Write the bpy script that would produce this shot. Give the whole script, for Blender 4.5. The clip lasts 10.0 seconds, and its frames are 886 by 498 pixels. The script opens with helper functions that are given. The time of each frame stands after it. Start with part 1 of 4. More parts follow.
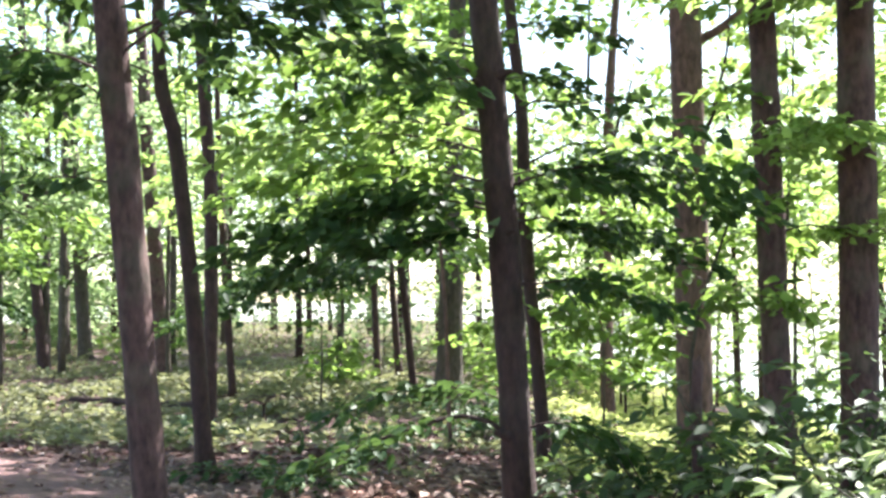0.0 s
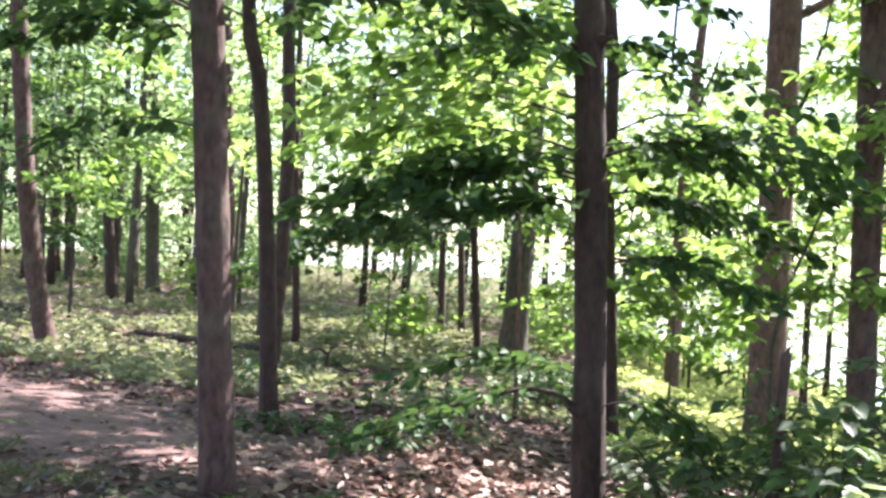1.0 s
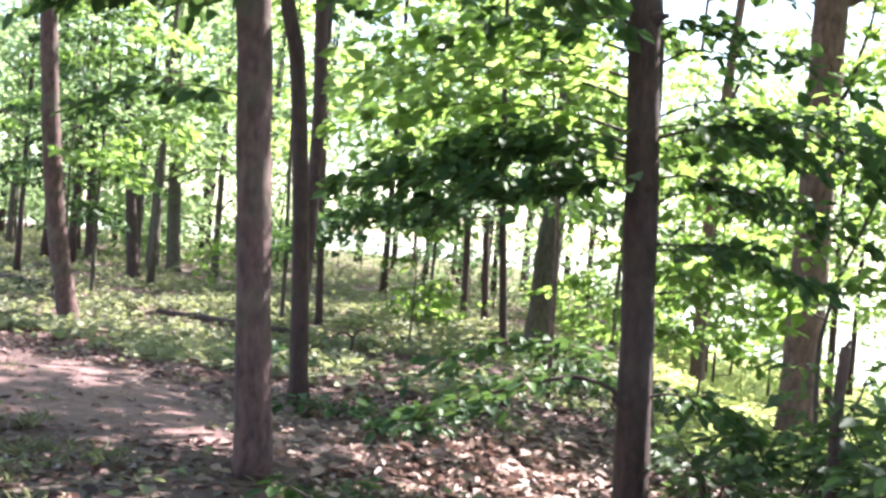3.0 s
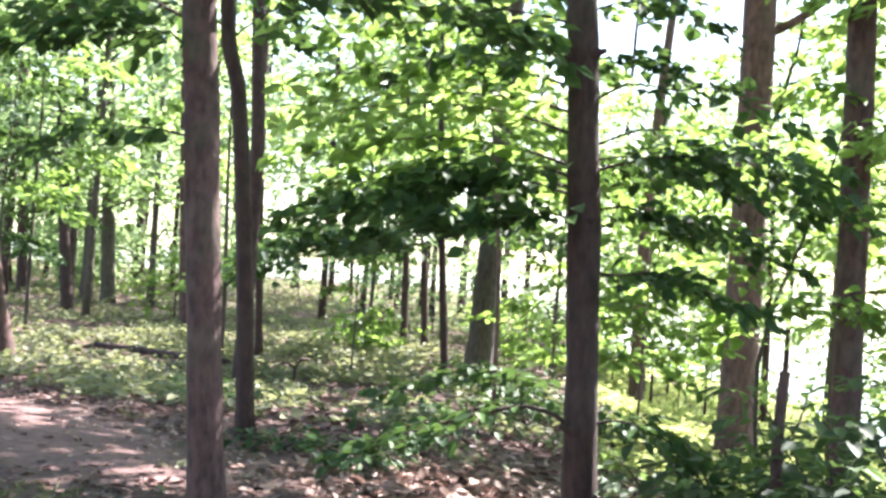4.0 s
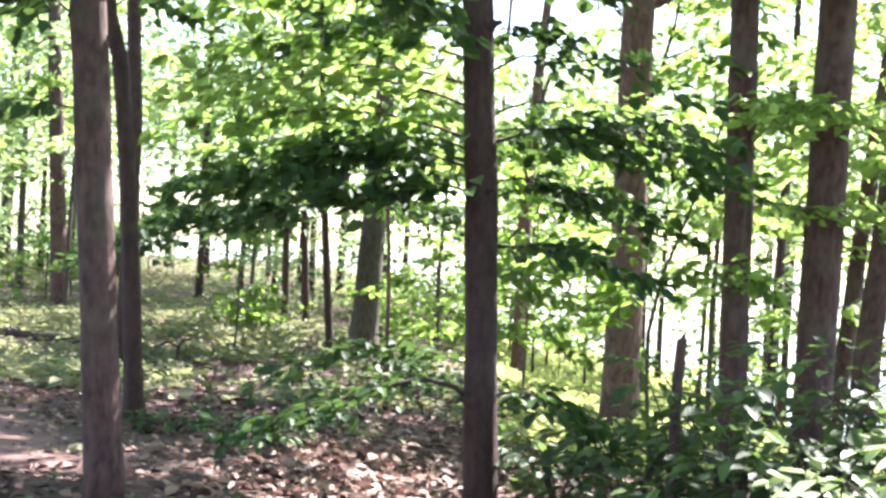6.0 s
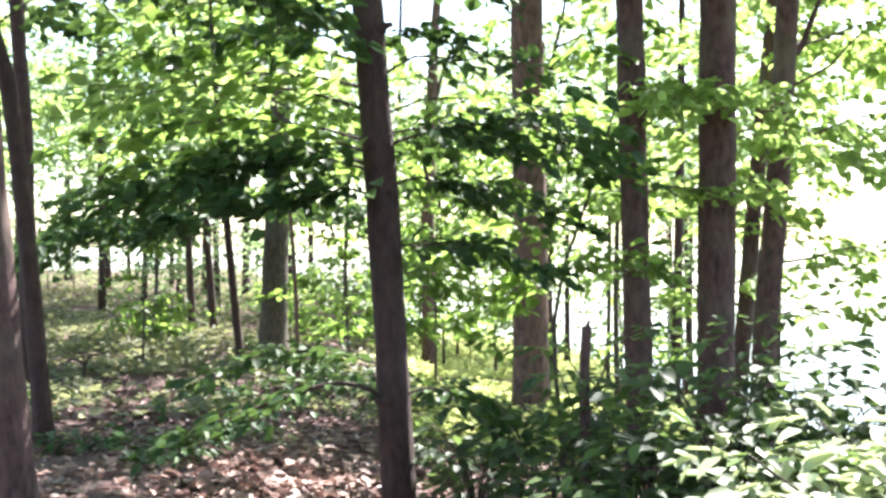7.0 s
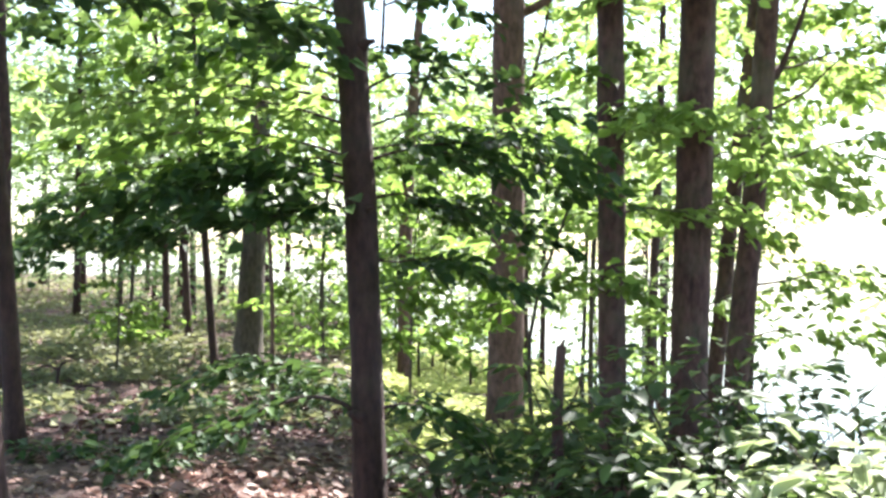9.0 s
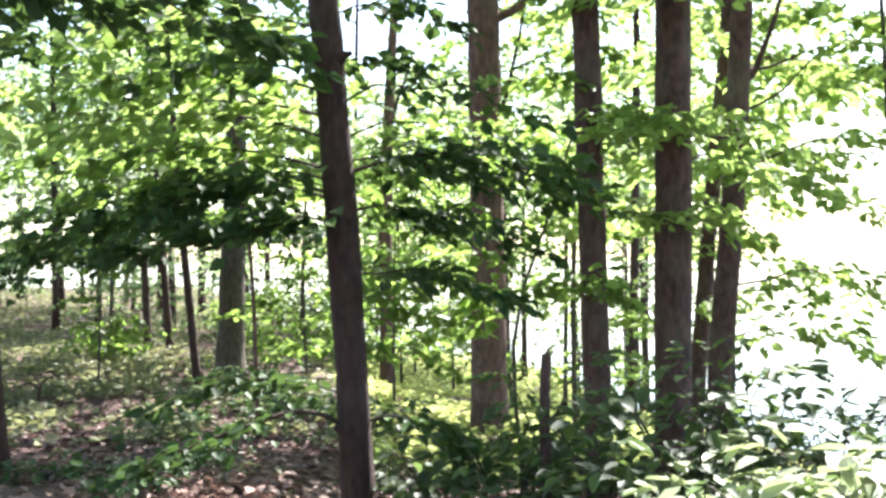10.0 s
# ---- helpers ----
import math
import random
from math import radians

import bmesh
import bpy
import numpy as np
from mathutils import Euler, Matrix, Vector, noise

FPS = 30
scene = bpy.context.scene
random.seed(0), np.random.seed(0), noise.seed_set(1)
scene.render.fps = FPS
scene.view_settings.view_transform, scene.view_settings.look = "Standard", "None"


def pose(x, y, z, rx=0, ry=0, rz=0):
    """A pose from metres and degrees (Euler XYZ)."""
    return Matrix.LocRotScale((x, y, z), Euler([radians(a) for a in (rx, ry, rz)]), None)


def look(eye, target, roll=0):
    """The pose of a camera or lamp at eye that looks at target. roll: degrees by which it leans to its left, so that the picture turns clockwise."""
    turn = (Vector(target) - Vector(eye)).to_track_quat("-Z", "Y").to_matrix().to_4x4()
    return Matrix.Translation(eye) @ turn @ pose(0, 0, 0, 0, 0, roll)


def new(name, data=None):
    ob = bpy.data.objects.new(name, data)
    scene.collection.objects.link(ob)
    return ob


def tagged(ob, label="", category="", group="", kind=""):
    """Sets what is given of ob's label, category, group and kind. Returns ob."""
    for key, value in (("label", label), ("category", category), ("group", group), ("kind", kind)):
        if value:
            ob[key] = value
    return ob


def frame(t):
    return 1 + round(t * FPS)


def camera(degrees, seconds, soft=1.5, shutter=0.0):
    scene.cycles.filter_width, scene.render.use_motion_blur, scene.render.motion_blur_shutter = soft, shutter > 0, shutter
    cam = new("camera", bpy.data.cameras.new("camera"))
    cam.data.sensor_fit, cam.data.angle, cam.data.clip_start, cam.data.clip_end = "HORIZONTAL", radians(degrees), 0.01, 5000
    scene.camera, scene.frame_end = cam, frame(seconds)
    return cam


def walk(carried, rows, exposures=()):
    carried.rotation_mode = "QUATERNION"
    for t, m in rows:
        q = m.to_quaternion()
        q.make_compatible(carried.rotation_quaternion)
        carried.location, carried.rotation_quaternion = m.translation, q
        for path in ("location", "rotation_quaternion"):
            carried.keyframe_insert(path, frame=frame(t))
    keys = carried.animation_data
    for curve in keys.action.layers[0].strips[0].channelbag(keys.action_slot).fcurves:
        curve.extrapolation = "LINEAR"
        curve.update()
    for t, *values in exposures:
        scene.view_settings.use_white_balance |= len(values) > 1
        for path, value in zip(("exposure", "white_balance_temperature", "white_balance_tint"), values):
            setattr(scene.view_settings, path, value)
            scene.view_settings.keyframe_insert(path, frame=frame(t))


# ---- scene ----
cam = camera(40.0, 10.0, soft=2.9)
PATH = [
    (0, (1.119, 1.401, 1.288), (0.9121, 3.3887, 1.3703), -0.57),
    (0.5, (1.038, 1.548, 1.345), (0.7668, 3.5295, 1.3766), 2.77),
    (1, (0.977, 1.591, 1.361), (0.6666, 3.5663, 1.3650), 3.61),
    (1.5, (0.979, 1.577, 1.376), (0.6414, 3.5487, 1.3909), 3.13),
    (2, (0.954, 1.565, 1.362), (0.5720, 3.5279, 1.3568), 4.15),
    (2.2, (0.969, 1.618, 1.376), (0.5671, 3.5765, 1.3405), 4.78),
    (3.3, (0.728, 1.822, 1.283), (0.4330, 3.7999, 1.2939), 5.93),
    (3.5, (0.766, 1.777, 1.306), (0.4802, 3.7559, 1.3446), 6.82),
    (4, (0.709, 1.699, 1.361), (0.4767, 3.6853, 1.3901), 4.00),
    (4.5, (0.683, 1.719, 1.389), (0.4353, 3.7032, 1.4069), 2.46),
    (5, (0.644, 1.707, 1.341), (0.5701, 3.7061, 1.3309), 4.68),
    (5.5, (0.572, 1.737, 1.348), (0.4879, 3.7349, 1.3833), 2.64),
    (6, (0.554, 1.745, 1.341), (0.5308, 3.7452, 1.3423), 3.13),
    (6.2, (0.546, 1.729, 1.341), (0.6092, 3.7284, 1.3288), 1.75),
    (7.3, (0.566, 1.647, 1.431), (0.6997, 3.6426, 1.4246), -0.40),
    (7.5, (0.570, 1.633, 1.451), (0.7050, 3.6285, 1.4442), -0.43),
    (8, (0.559, 1.626, 1.438), (0.7371, 3.6180, 1.4501), 0.08),
    (8.5, (0.543, 1.605, 1.433), (0.6842, 3.6001, 1.4342), 0.64),
    (9, (0.554, 1.630, 1.426), (0.7235, 3.6223, 1.4371), 0.94),
    (9.5, (0.553, 1.634, 1.466), (0.7576, 3.6238, 1.4570), -0.15),
    (10, (0.532, 1.637, 1.477), (0.7364, 3.6267, 1.4921), -0.56),
]
walk(cam, [(t, look(eye, target, roll)) for t, eye, target, roll in PATH],
     exposures=[(0.0, 2.54), (2.0, 2.72), (3.5, 2.84), (6.0, 2.84), (7.6, 2.59), (10.0, 2.47)])

# ---- light ----
SUN_AZ, SUN_EL = 36.0, 49.0          # degrees from +y towards +x, and above the horizon
world = bpy.data.worlds.new("sky")
scene.world = world
world.use_nodes = True
wn = world.node_tree.nodes
sky = wn.new("ShaderNodeTexSky")
sky.sky_type, sky.sun_disc = "NISHITA", False
sky.sun_elevation, sky.sun_rotation = radians(SUN_EL), radians(SUN_AZ)
sky.air_density, sky.dust_density, sky.ozone_density = 1.0, 1.0, 1.0
world.node_tree.links.new(sky.outputs[0], wn["Background"].inputs[0])
wn["Background"].inputs[1].default_value = 0.098
sun_data = bpy.data.lights.new("sun", "SUN")
sun_data.energy, sun_data.angle, sun_data.color = 5.0, radians(0.6), (1.0, 0.965, 0.925)
sun = new("sun", sun_data)
a, e = radians(SUN_AZ), radians(SUN_EL)
sun.matrix_world = look((math.sin(a) * math.cos(e) * 60, math.cos(a) * math.cos(e) * 60, math.sin(e) * 60), (0, 0, 0))


# ---- materials ----
def material(name, rough=0.8):
    m = bpy.data.materials.new(name)
    m.use_nodes = True
    t = m.node_tree
    b = t.nodes["Principled BSDF"]
    b.inputs["Roughness"].default_value = rough
    return m, t, b


def ramp(t, source, stops):
    r = t.nodes.new("ShaderNodeValToRGB")
    while len(r.color_ramp.elements) < len(stops):
        r.color_ramp.elements.new(0.5)
    for el, (p, c) in zip(r.color_ramp.elements, stops):
        el.position, el.color = p, (*c, 1)
    t.links.new(source, r.inputs[0])
    return r.outputs[0]


def noise_tex(t, scale, detail=4.0, stretch=None, rough=0.6):
    co = t.nodes.new("ShaderNodeTexCoord").outputs["Object"]
    if stretch:
        mp = t.nodes.new("ShaderNodeMapping")
        mp.inputs["Scale"].default_value = stretch
        t.links.new(co, mp.inputs[0])
        co = mp.outputs[0]
    n = t.nodes.new("ShaderNodeTexNoise")
    n.inputs["Scale"].default_value, n.inputs["Detail"].default_value = scale, detail
    n.inputs["Roughness"].default_value = rough
    t.links.new(co, n.inputs["Vector"])
    return n.outputs["Fac"]


def mix(t, fac, a, b, kind="MIX"):
    m = t.nodes.new("ShaderNodeMix")
    m.data_type, m.blend_type = "RGBA", kind
    for socket, v in ((m.inputs[0], fac), (m.inputs[6], a), (m.inputs[7], b)):
        if isinstance(v, (int, float)):
            socket.default_value = v
        elif isinstance(v, tuple):
            socket.default_value = (*v, 1)
        else:
            t.links.new(v, socket)
    return m.outputs[2]


def bump(t, b, height, strength, distance):
    n = t.nodes.new("ShaderNodeBump")
    n.inputs["Strength"].default_value, n.inputs["Distance"].default_value = strength, distance
    t.links.new(height, n.inputs["Height"])
    t.links.new(n.outputs[0], b.inputs["Normal"])


def bark(name, dark, light, lichen=(0.16, 0.17, 0.12), amount=0.35, plates=9.0):
    m, t, b = material(name, 0.9)
    grain = noise_tex(t, plates, 6.0, (2.2, 2.2, 0.8))
    flakes = noise_tex(t, plates * 1.5, 4.0, (1.6, 1.6, 0.9))
    col = mix(t, 0.3, ramp(t, grain, [(0.34, dark), (0.66, light)]), ramp(t, flakes, [(0.4, dark), (0.6, light)]))
    patch = ramp(t, noise_tex(t, 2.3, 3.0), [(0.5, (0, 0, 0)), (0.72, (amount,) * 3)])
    col = mix(t, patch, col, lichen)
    t.links.new(col, b.inputs["Base Color"])
    bump(t, b, grain, 0.8, 0.02)
    return m


def leaf_material(name, dark, light, glow, through_share=0.5, gloss=0.16):
    """Thin leaf: diffuse on both faces, light passing through, a little gloss; each leaf its own shade."""
    m, t, b = material(name, 0.5)
    rnd = t.nodes.new("ShaderNodeNewGeometry").outputs["Random Per Island"]
    col = ramp(t, rnd, [(0.0, dark), (0.6, light), (1.0, tuple(0.5 * (p + q) for p, q in zip(light, glow)))])
    thr = ramp(t, rnd, [(0.0, tuple(0.75 * g for g in glow)), (1.0, glow)])
    t.links.new(col, b.inputs["Base Color"])
    b.inputs["Specular IOR Level"].default_value = gloss
    tr = t.nodes.new("ShaderNodeBsdfTranslucent")
    t.links.new(thr, tr.inputs[0])
    ms = t.nodes.new("ShaderNodeMixShader")
    ms.inputs[0].default_value = through_share
    t.links.new(b.outputs[0], ms.inputs[1])
    t.links.new(tr.outputs[0], ms.inputs[2])
    t.links.new(ms.outputs[0], t.nodes["Material Output"].inputs[0])
    return m


BARK_PINE = bark("bark_pine", (0.036, 0.017, 0.018), (0.130, 0.066, 0.066))
BARK_DARK = bark("bark_dark", (0.023, 0.011, 0.0115), (0.072, 0.036, 0.036), (0.08, 0.08, 0.06), 0.25)
BARK_TAN = bark("bark_tan", (0.052, 0.027, 0.024), (0.195, 0.108, 0.092), (0.13, 0.11, 0.085), 0.3, 7.0)
BARK_GREY = bark("bark_grey", (0.036, 0.027, 0.023), (0.115, 0.088, 0.074), (0.08, 0.09, 0.055), 0.5)
TWIG = bark("twig_bark", (0.035, 0.027, 0.022), (0.09, 0.07, 0.055), amount=0.2, plates=30.0)
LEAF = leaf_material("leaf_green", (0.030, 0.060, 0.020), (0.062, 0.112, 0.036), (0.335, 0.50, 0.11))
# darker copy of LEAF: the shade on low limbs is in its colour
LEAF_SHADE = leaf_material("leaf_green_shaded", (0.018, 0.040, 0.019), (0.038, 0.074, 0.030), (0.125, 0.215, 0.055), 0.28)
# sunlit copy of LEAF: backlight put into a lighter, yellower colour
LEAF_LIT = leaf_material("leaf_green_sunlit", (0.056, 0.10, 0.026), (0.094, 0.155, 0.045), (0.44, 0.60, 0.17), 0.55)
# far copy of LEAF, its colour paled to stand for strong backlight
LEAF_FAR = leaf_material("leaf_green_far_lit", (0.062, 0.095, 0.040), (0.113, 0.16, 0.072), (0.435, 0.57, 0.27), 0.55)
HERB = leaf_material("herb_green", (0.092, 0.097, 0.064), (0.203, 0.204, 0.142), (0.30, 0.315, 0.145), 0.4)
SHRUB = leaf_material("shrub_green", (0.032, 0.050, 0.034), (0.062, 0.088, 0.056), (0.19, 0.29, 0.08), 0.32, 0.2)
# lighter copy of SHRUB with full sun painted into the leaf colour
SHRUB_SUN = leaf_material("shrub_green_sunlit", (0.18, 0.21, 0.135), (0.33, 0.37, 0.26), (0.44, 0.52, 0.25), 0.35, 0.6)
LITTER = leaf_material("dry_leaf", (0.125, 0.078, 0.070), (0.36, 0.235, 0.210), (0.42, 0.26, 0.22), 0.15, 0.2)
LITTER_DARK = leaf_material("dark_leaf", (0.040, 0.021, 0.021), (0.140, 0.074, 0.070), (0.17, 0.085, 0.08), 0.1, 0.2)
# the sunshine on the lake slope is painted into this grass colour
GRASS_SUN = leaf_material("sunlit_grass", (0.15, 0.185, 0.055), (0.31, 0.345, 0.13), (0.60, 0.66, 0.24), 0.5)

GROUND, t, b = material("forest_floor", 0.95)
big = noise_tex(t, 0.35, 5.0)
fine = noise_tex(t, 14.0, 8.0, rough=0.75)
soil = ramp(t, fine, [(0.3, (0.042, 0.021, 0.021)), (0.5, (0.094, 0.048, 0.046)), (0.72, (0.21, 0.116, 0.108))])
moss = ramp(t, fine, [(0.3, (0.03, 0.045, 0.02)), (0.7, (0.10, 0.13, 0.055))])
col = mix(t, ramp(t, big, [(0.50, (0, 0, 0)), (0.66, (0.55, 0.55, 0.55))]), soil, moss)
t.links.new(col, b.inputs["Base Color"])
bump(t, b, fine, 0.9, 0.05)

PATH_SOIL, t, b = material("trodden_soil", 0.95)
fine = noise_tex(t, 11.0, 8.0, rough=0.7)
wide = noise_tex(t, 1.7, 3.0)
col = mix(t, ramp(t, wide, [(0.4, (0, 0, 0)), (0.65, (0.6, 0.6, 0.6))]), ramp(t, fine, [(0.3, (0.082, 0.040, 0.042)), (0.7, (0.28, 0.153, 0.147))]), (0.105, 0.054, 0.055))
t.links.new(col, b.inputs["Base Color"])
bump(t, b, fine, 0.9, 0.05)

WATER, t, b = material("lake_water", 0.12)
b.inputs["Base Color"].default_value = (0.05, 0.07, 0.07, 1)
b.inputs["IOR"].default_value = 1.33
bump(t, b, noise_tex(t, 2.5, 4.0), 0.25, 0.05)


# ---- helpers ----
rng = np.random.default_rng(7)


def smooth(a, b, v):
    s = np.clip((np.asarray(v, float) - a) / (b - a), 0, 1)
    return s * s * (3 - 2 * s)


def ground_z(x, y):
    """Height of the forest floor: nearly level, falling to the lake on the right and at the back."""
    x, y = np.asarray(x, float), np.asarray(y, float)
    z = -0.20 * smooth(10.5, 17, y) - 0.06 * np.clip(y - 16, 0, 14) * smooth(0.5, 2.5, x)
    z = z - 0.09 * smooth(5, 7.5, y) - 0.10 * smooth(12, 16.5, y)
    z = z - 0.15 * smooth(-0.6, 0.7, x) * smooth(7, 9, y) * (1 - smooth(11, 16, y))
    z = z - 0.13 * np.maximum(0, x - 0.6) * smooth(5, 9, y) - 0.30 * np.maximum(0, x - 7)
    z = z + 0.016 * np.maximum(0, np.minimum(y, 64) - 28) * smooth(1, -6, x)
    z = z - 0.22 * np.maximum(0, y - 42 - 24 * smooth(1, -8, x))
    z = z + 0.05 * np.sin(1.3 * x + 0.4 * y) * np.sin(0.9 * y - 0.5 * x) * smooth(2, 6, y)
    return np.maximum(z, -7.0)


def mesh_of(name, verts, faces, mat, smooth_shade=True):
    me = bpy.data.meshes.new(name)
    me.from_pydata(verts, [], faces)
    me.materials.append(mat)
    if smooth_shade:
        me.shade_smooth()
    return me


def part(name, data, parent, label="", kind=""):
    ob = new(name, data)
    ob.parent = parent
    return tagged(ob, label=label, kind=kind)


def thing(name, at, label, category, group="", kind=""):
    ob = new(name)
    ob.empty_display_size = 0.2
    ob.location = at
    return tagged(ob, label=label, category=category, group=group, kind=kind)


def curve_points(ctrl, n):
    """Points evenly spaced on a smooth line through the control points."""
    c = np.array(ctrl, float)
    if len(c) == 2:
        return c[0] + (c[1] - c[0]) * np.linspace(0, 1, n)[:, None]
    step = np.linalg.norm(np.diff(c, axis=0), axis=1)
    slope = np.diff(c, axis=0) / step[:, None]
    tang = np.vstack([slope[0], (slope[:-1] * step[1:, None] + slope[1:] * step[:-1, None]) / (step[:-1] + step[1:])[:, None], slope[-1]])
    reach = np.concatenate([[0], np.cumsum(step)])
    at = np.linspace(0, reach[-1] * (1 - 1e-9), n)
    i = np.clip(np.searchsorted(reach, at, side="right") - 1, 0, len(step) - 1)
    h = step[i][:, None]
    f = ((at - reach[i]) / step[i])[:, None]
    return c[i] * (2 * f**3 - 3 * f**2 + 1) + tang[i] * h * (f**3 - 2 * f**2 + f) + c[i + 1] * (3 * f**2 - 2 * f**3) + tang[i + 1] * h * (f**3 - f**2)


def tube(points, radii, sides, rough=0.0, seed=0):
    """Vertices and faces of a closed tapered tube with an uneven skin."""
    g = np.random.default_rng(seed)
    p = np.asarray(points, float)
    r = np.asarray(radii, float)
    d = np.gradient(p, axis=0)
    d /= np.linalg.norm(d, axis=1)[:, None]
    ref = np.where(np.abs(d[:, 2:3]) > 0.8, [[1.0, 0, 0]], [[0, 0, 1.0]])
    s = np.cross(d, ref)
    s /= np.linalg.norm(s, axis=1)[:, None]
    w = np.cross(d, s)
    ang = np.linspace(0, 2 * np.pi, sides, endpoint=False)
    rr = r[:, None] * (1 + rough * g.normal(0, 1, (len(p), sides)))
    v = p[:, None] + rr[..., None] * (np.cos(ang)[None, :, None] * s[:, None] + np.sin(ang)[None, :, None] * w[:, None])
    verts = [tuple(q) for q in v.reshape(-1, 3)]
    faces = []
    for i in range(len(p) - 1):
        for j in range(sides):
            k = (j + 1) % sides
            faces.append((i * sides + j, i * sides + k, (i + 1) * sides + k, (i + 1) * sides + j))
    faces.append(tuple(range(sides))[::-1])
    faces.append(tuple((len(p) - 1) * sides + j for j in range(sides)))
    return verts, faces


def unit(v):
    return v / np.maximum(np.linalg.norm(v, axis=-1, keepdims=True), 1e-9)


class Leaves:
    """Collects leaves, each a blade folded along its rib."""

    def __init__(self):
        self.rows = []

    def add(self, pos, along, up, length, width):
        self.rows.append((pos, along, up, length, width))

    def count(self):
        return sum(len(r[0]) for r in self.rows)

    def mesh(self, name, mat, origin=(0, 0, 0)):
        pos = np.concatenate([r[0] for r in self.rows]) - np.asarray(origin, float)
        along = unit(np.concatenate([r[1] for r in self.rows]))
        up = np.concatenate([r[2] for r in self.rows])
        ln = np.concatenate([r[3] for r in self.rows])[:, None]
        wd = np.concatenate([r[4] for r in self.rows])[:, None]
        side = unit(np.cross(along, up))
        up = np.cross(side, along)
        n = len(pos)
        # base, two shoulders on each side, tip hanging a little; the rib lies lower than the edges
        v = np.empty((n, 6, 3))
        v[:, 0] = pos
        v[:, 1] = pos + along * ln * 0.30 + side * wd * 0.46 + up * wd * 0.13
        v[:, 2] = pos + along * ln * 0.68 + side * wd * 0.36 + up * wd * 0.06
        v[:, 3] = pos + along * ln - up * ln * 0.12
        v[:, 4] = pos + along * ln * 0.68 - side * wd * 0.36 + up * wd * 0.06
        v[:, 5] = pos + along * ln * 0.30 - side * wd * 0.46 + up * wd * 0.13
        me = bpy.data.meshes.new(name)
        me.vertices.add(6 * n)
        me.vertices.foreach_set("co", v.ravel())
        pattern = np.array([0, 1, 2, 3, 0, 3, 4, 5])
        loops = (np.arange(n)[:, None] * 6 + pattern).ravel()
        me.loops.add(8 * n)
        me.loops.foreach_set("vertex_index", loops.astype(np.int32))
        me.polygons.add(2 * n)
        me.polygons.foreach_set("loop_start", (np.arange(2 * n) * 4).astype(np.int32))
        me.materials.append(mat)
        me.update(calc_edges=True)
        me.validate()
        return me


def spray(L, p0, d, length, size, density, g, droop=0.22, tilt=0.45, spread=0.38):
    """A flat branchlet of leaves from p0 along d."""
    n = max(3, int(length * density))
    d = unit(np.asarray(d, float))
    s = unit(np.cross(d, [0, 0, 1.0]))
    u = g.uniform(0.05, 1, n)
    sign = np.where(g.uniform(size=n) < 0.5, -1.0, 1.0)
    v = sign * np.abs(g.normal(0, 0.55, n)) * spread * length * (1.1 - 0.75 * u)
    pos = p0 + d * (u * length)[:, None] + s * v[:, None]
    pos[:, 2] -= droop * length * (0.6 * u**2 + 1.5 * (v / max(length, 0.1)) ** 2) + g.normal(0, 0.05 * length + 0.02, n) * 0.8
    along = d * 0.75 + s * (sign * g.uniform(0.2, 1.0, n))[:, None] + g.normal(0, 0.3, (n, 3))
    along[:, 2] -= 0.25
    up = np.array([0, 0, 1.0]) + g.normal(0, tilt, (n, 3))
    ln = size * g.uniform(0.65, 1.25, n)
    L.add(pos, along, up, ln, ln * g.uniform(0.55, 0.8, n))


def limb(parent, leaf, p0, az, length, rise, radius, size, density, g, mat, sprays=7, name="limb", sag=0.2, bare=0.1):
    """A limb that leaves the trunk at p0, with branchlets of leaves along it."""
    a = radians(az)
    out = np.array([math.sin(a), math.cos(a), 0.0])
    side = np.array([out[1], -out[0], 0.0])
    bend = g.normal(0, 0.08) * length
    wig = g.normal(0, 0.035, 3) * length
    ctrl = [np.asarray(p0, float), p0 + out * length * 0.25 + side * bend * 0.6 + [0, 0, rise * 0.5 + 0.05 * length + wig[0]],
            p0 + out * length * 0.5 + side * bend + [0, 0, rise * 0.85 + 0.05 * length + wig[1]],
            p0 + out * length * 0.77 + side * bend * 0.2 + [0, 0, rise + wig[2]], p0 + out * length - side * bend * 0.5 + [0, 0, rise - sag * length * 0.6]]
    pts = curve_points(ctrl, 9)
    v, f = tube(pts - np.asarray(parent.location), np.linspace(radius, radius * 0.25, 9), 5)
    bare_limb = part(name, mesh_of(name, v, f, mat), parent)
    L = Leaves()
    for k in range(sprays):
        u = bare + (1 - bare) * (k + 0.6) / sprays
        i = min(int(u * 8), 7)
        p = pts[i] + (pts[i + 1] - pts[i]) * (u * 8 - i)
        turn = (1 if k % 2 else -1) * g.uniform(0.4, 1.2)
        d = out * math.cos(turn) + side * math.sin(turn) + np.array([0, 0, g.uniform(-0.25, 0.2)])
        spray(L, p, d, length * g.uniform(0.32, 0.55) * (1.15 - 0.4 * u), size, density, g)
    spray(L, pts[-1], out + [0, 0, -0.15], length * 0.4, size, density, g)
    part("foliage", L.mesh("foliage", leaf, tuple(parent.location)), bare_limb, kind="stuff")


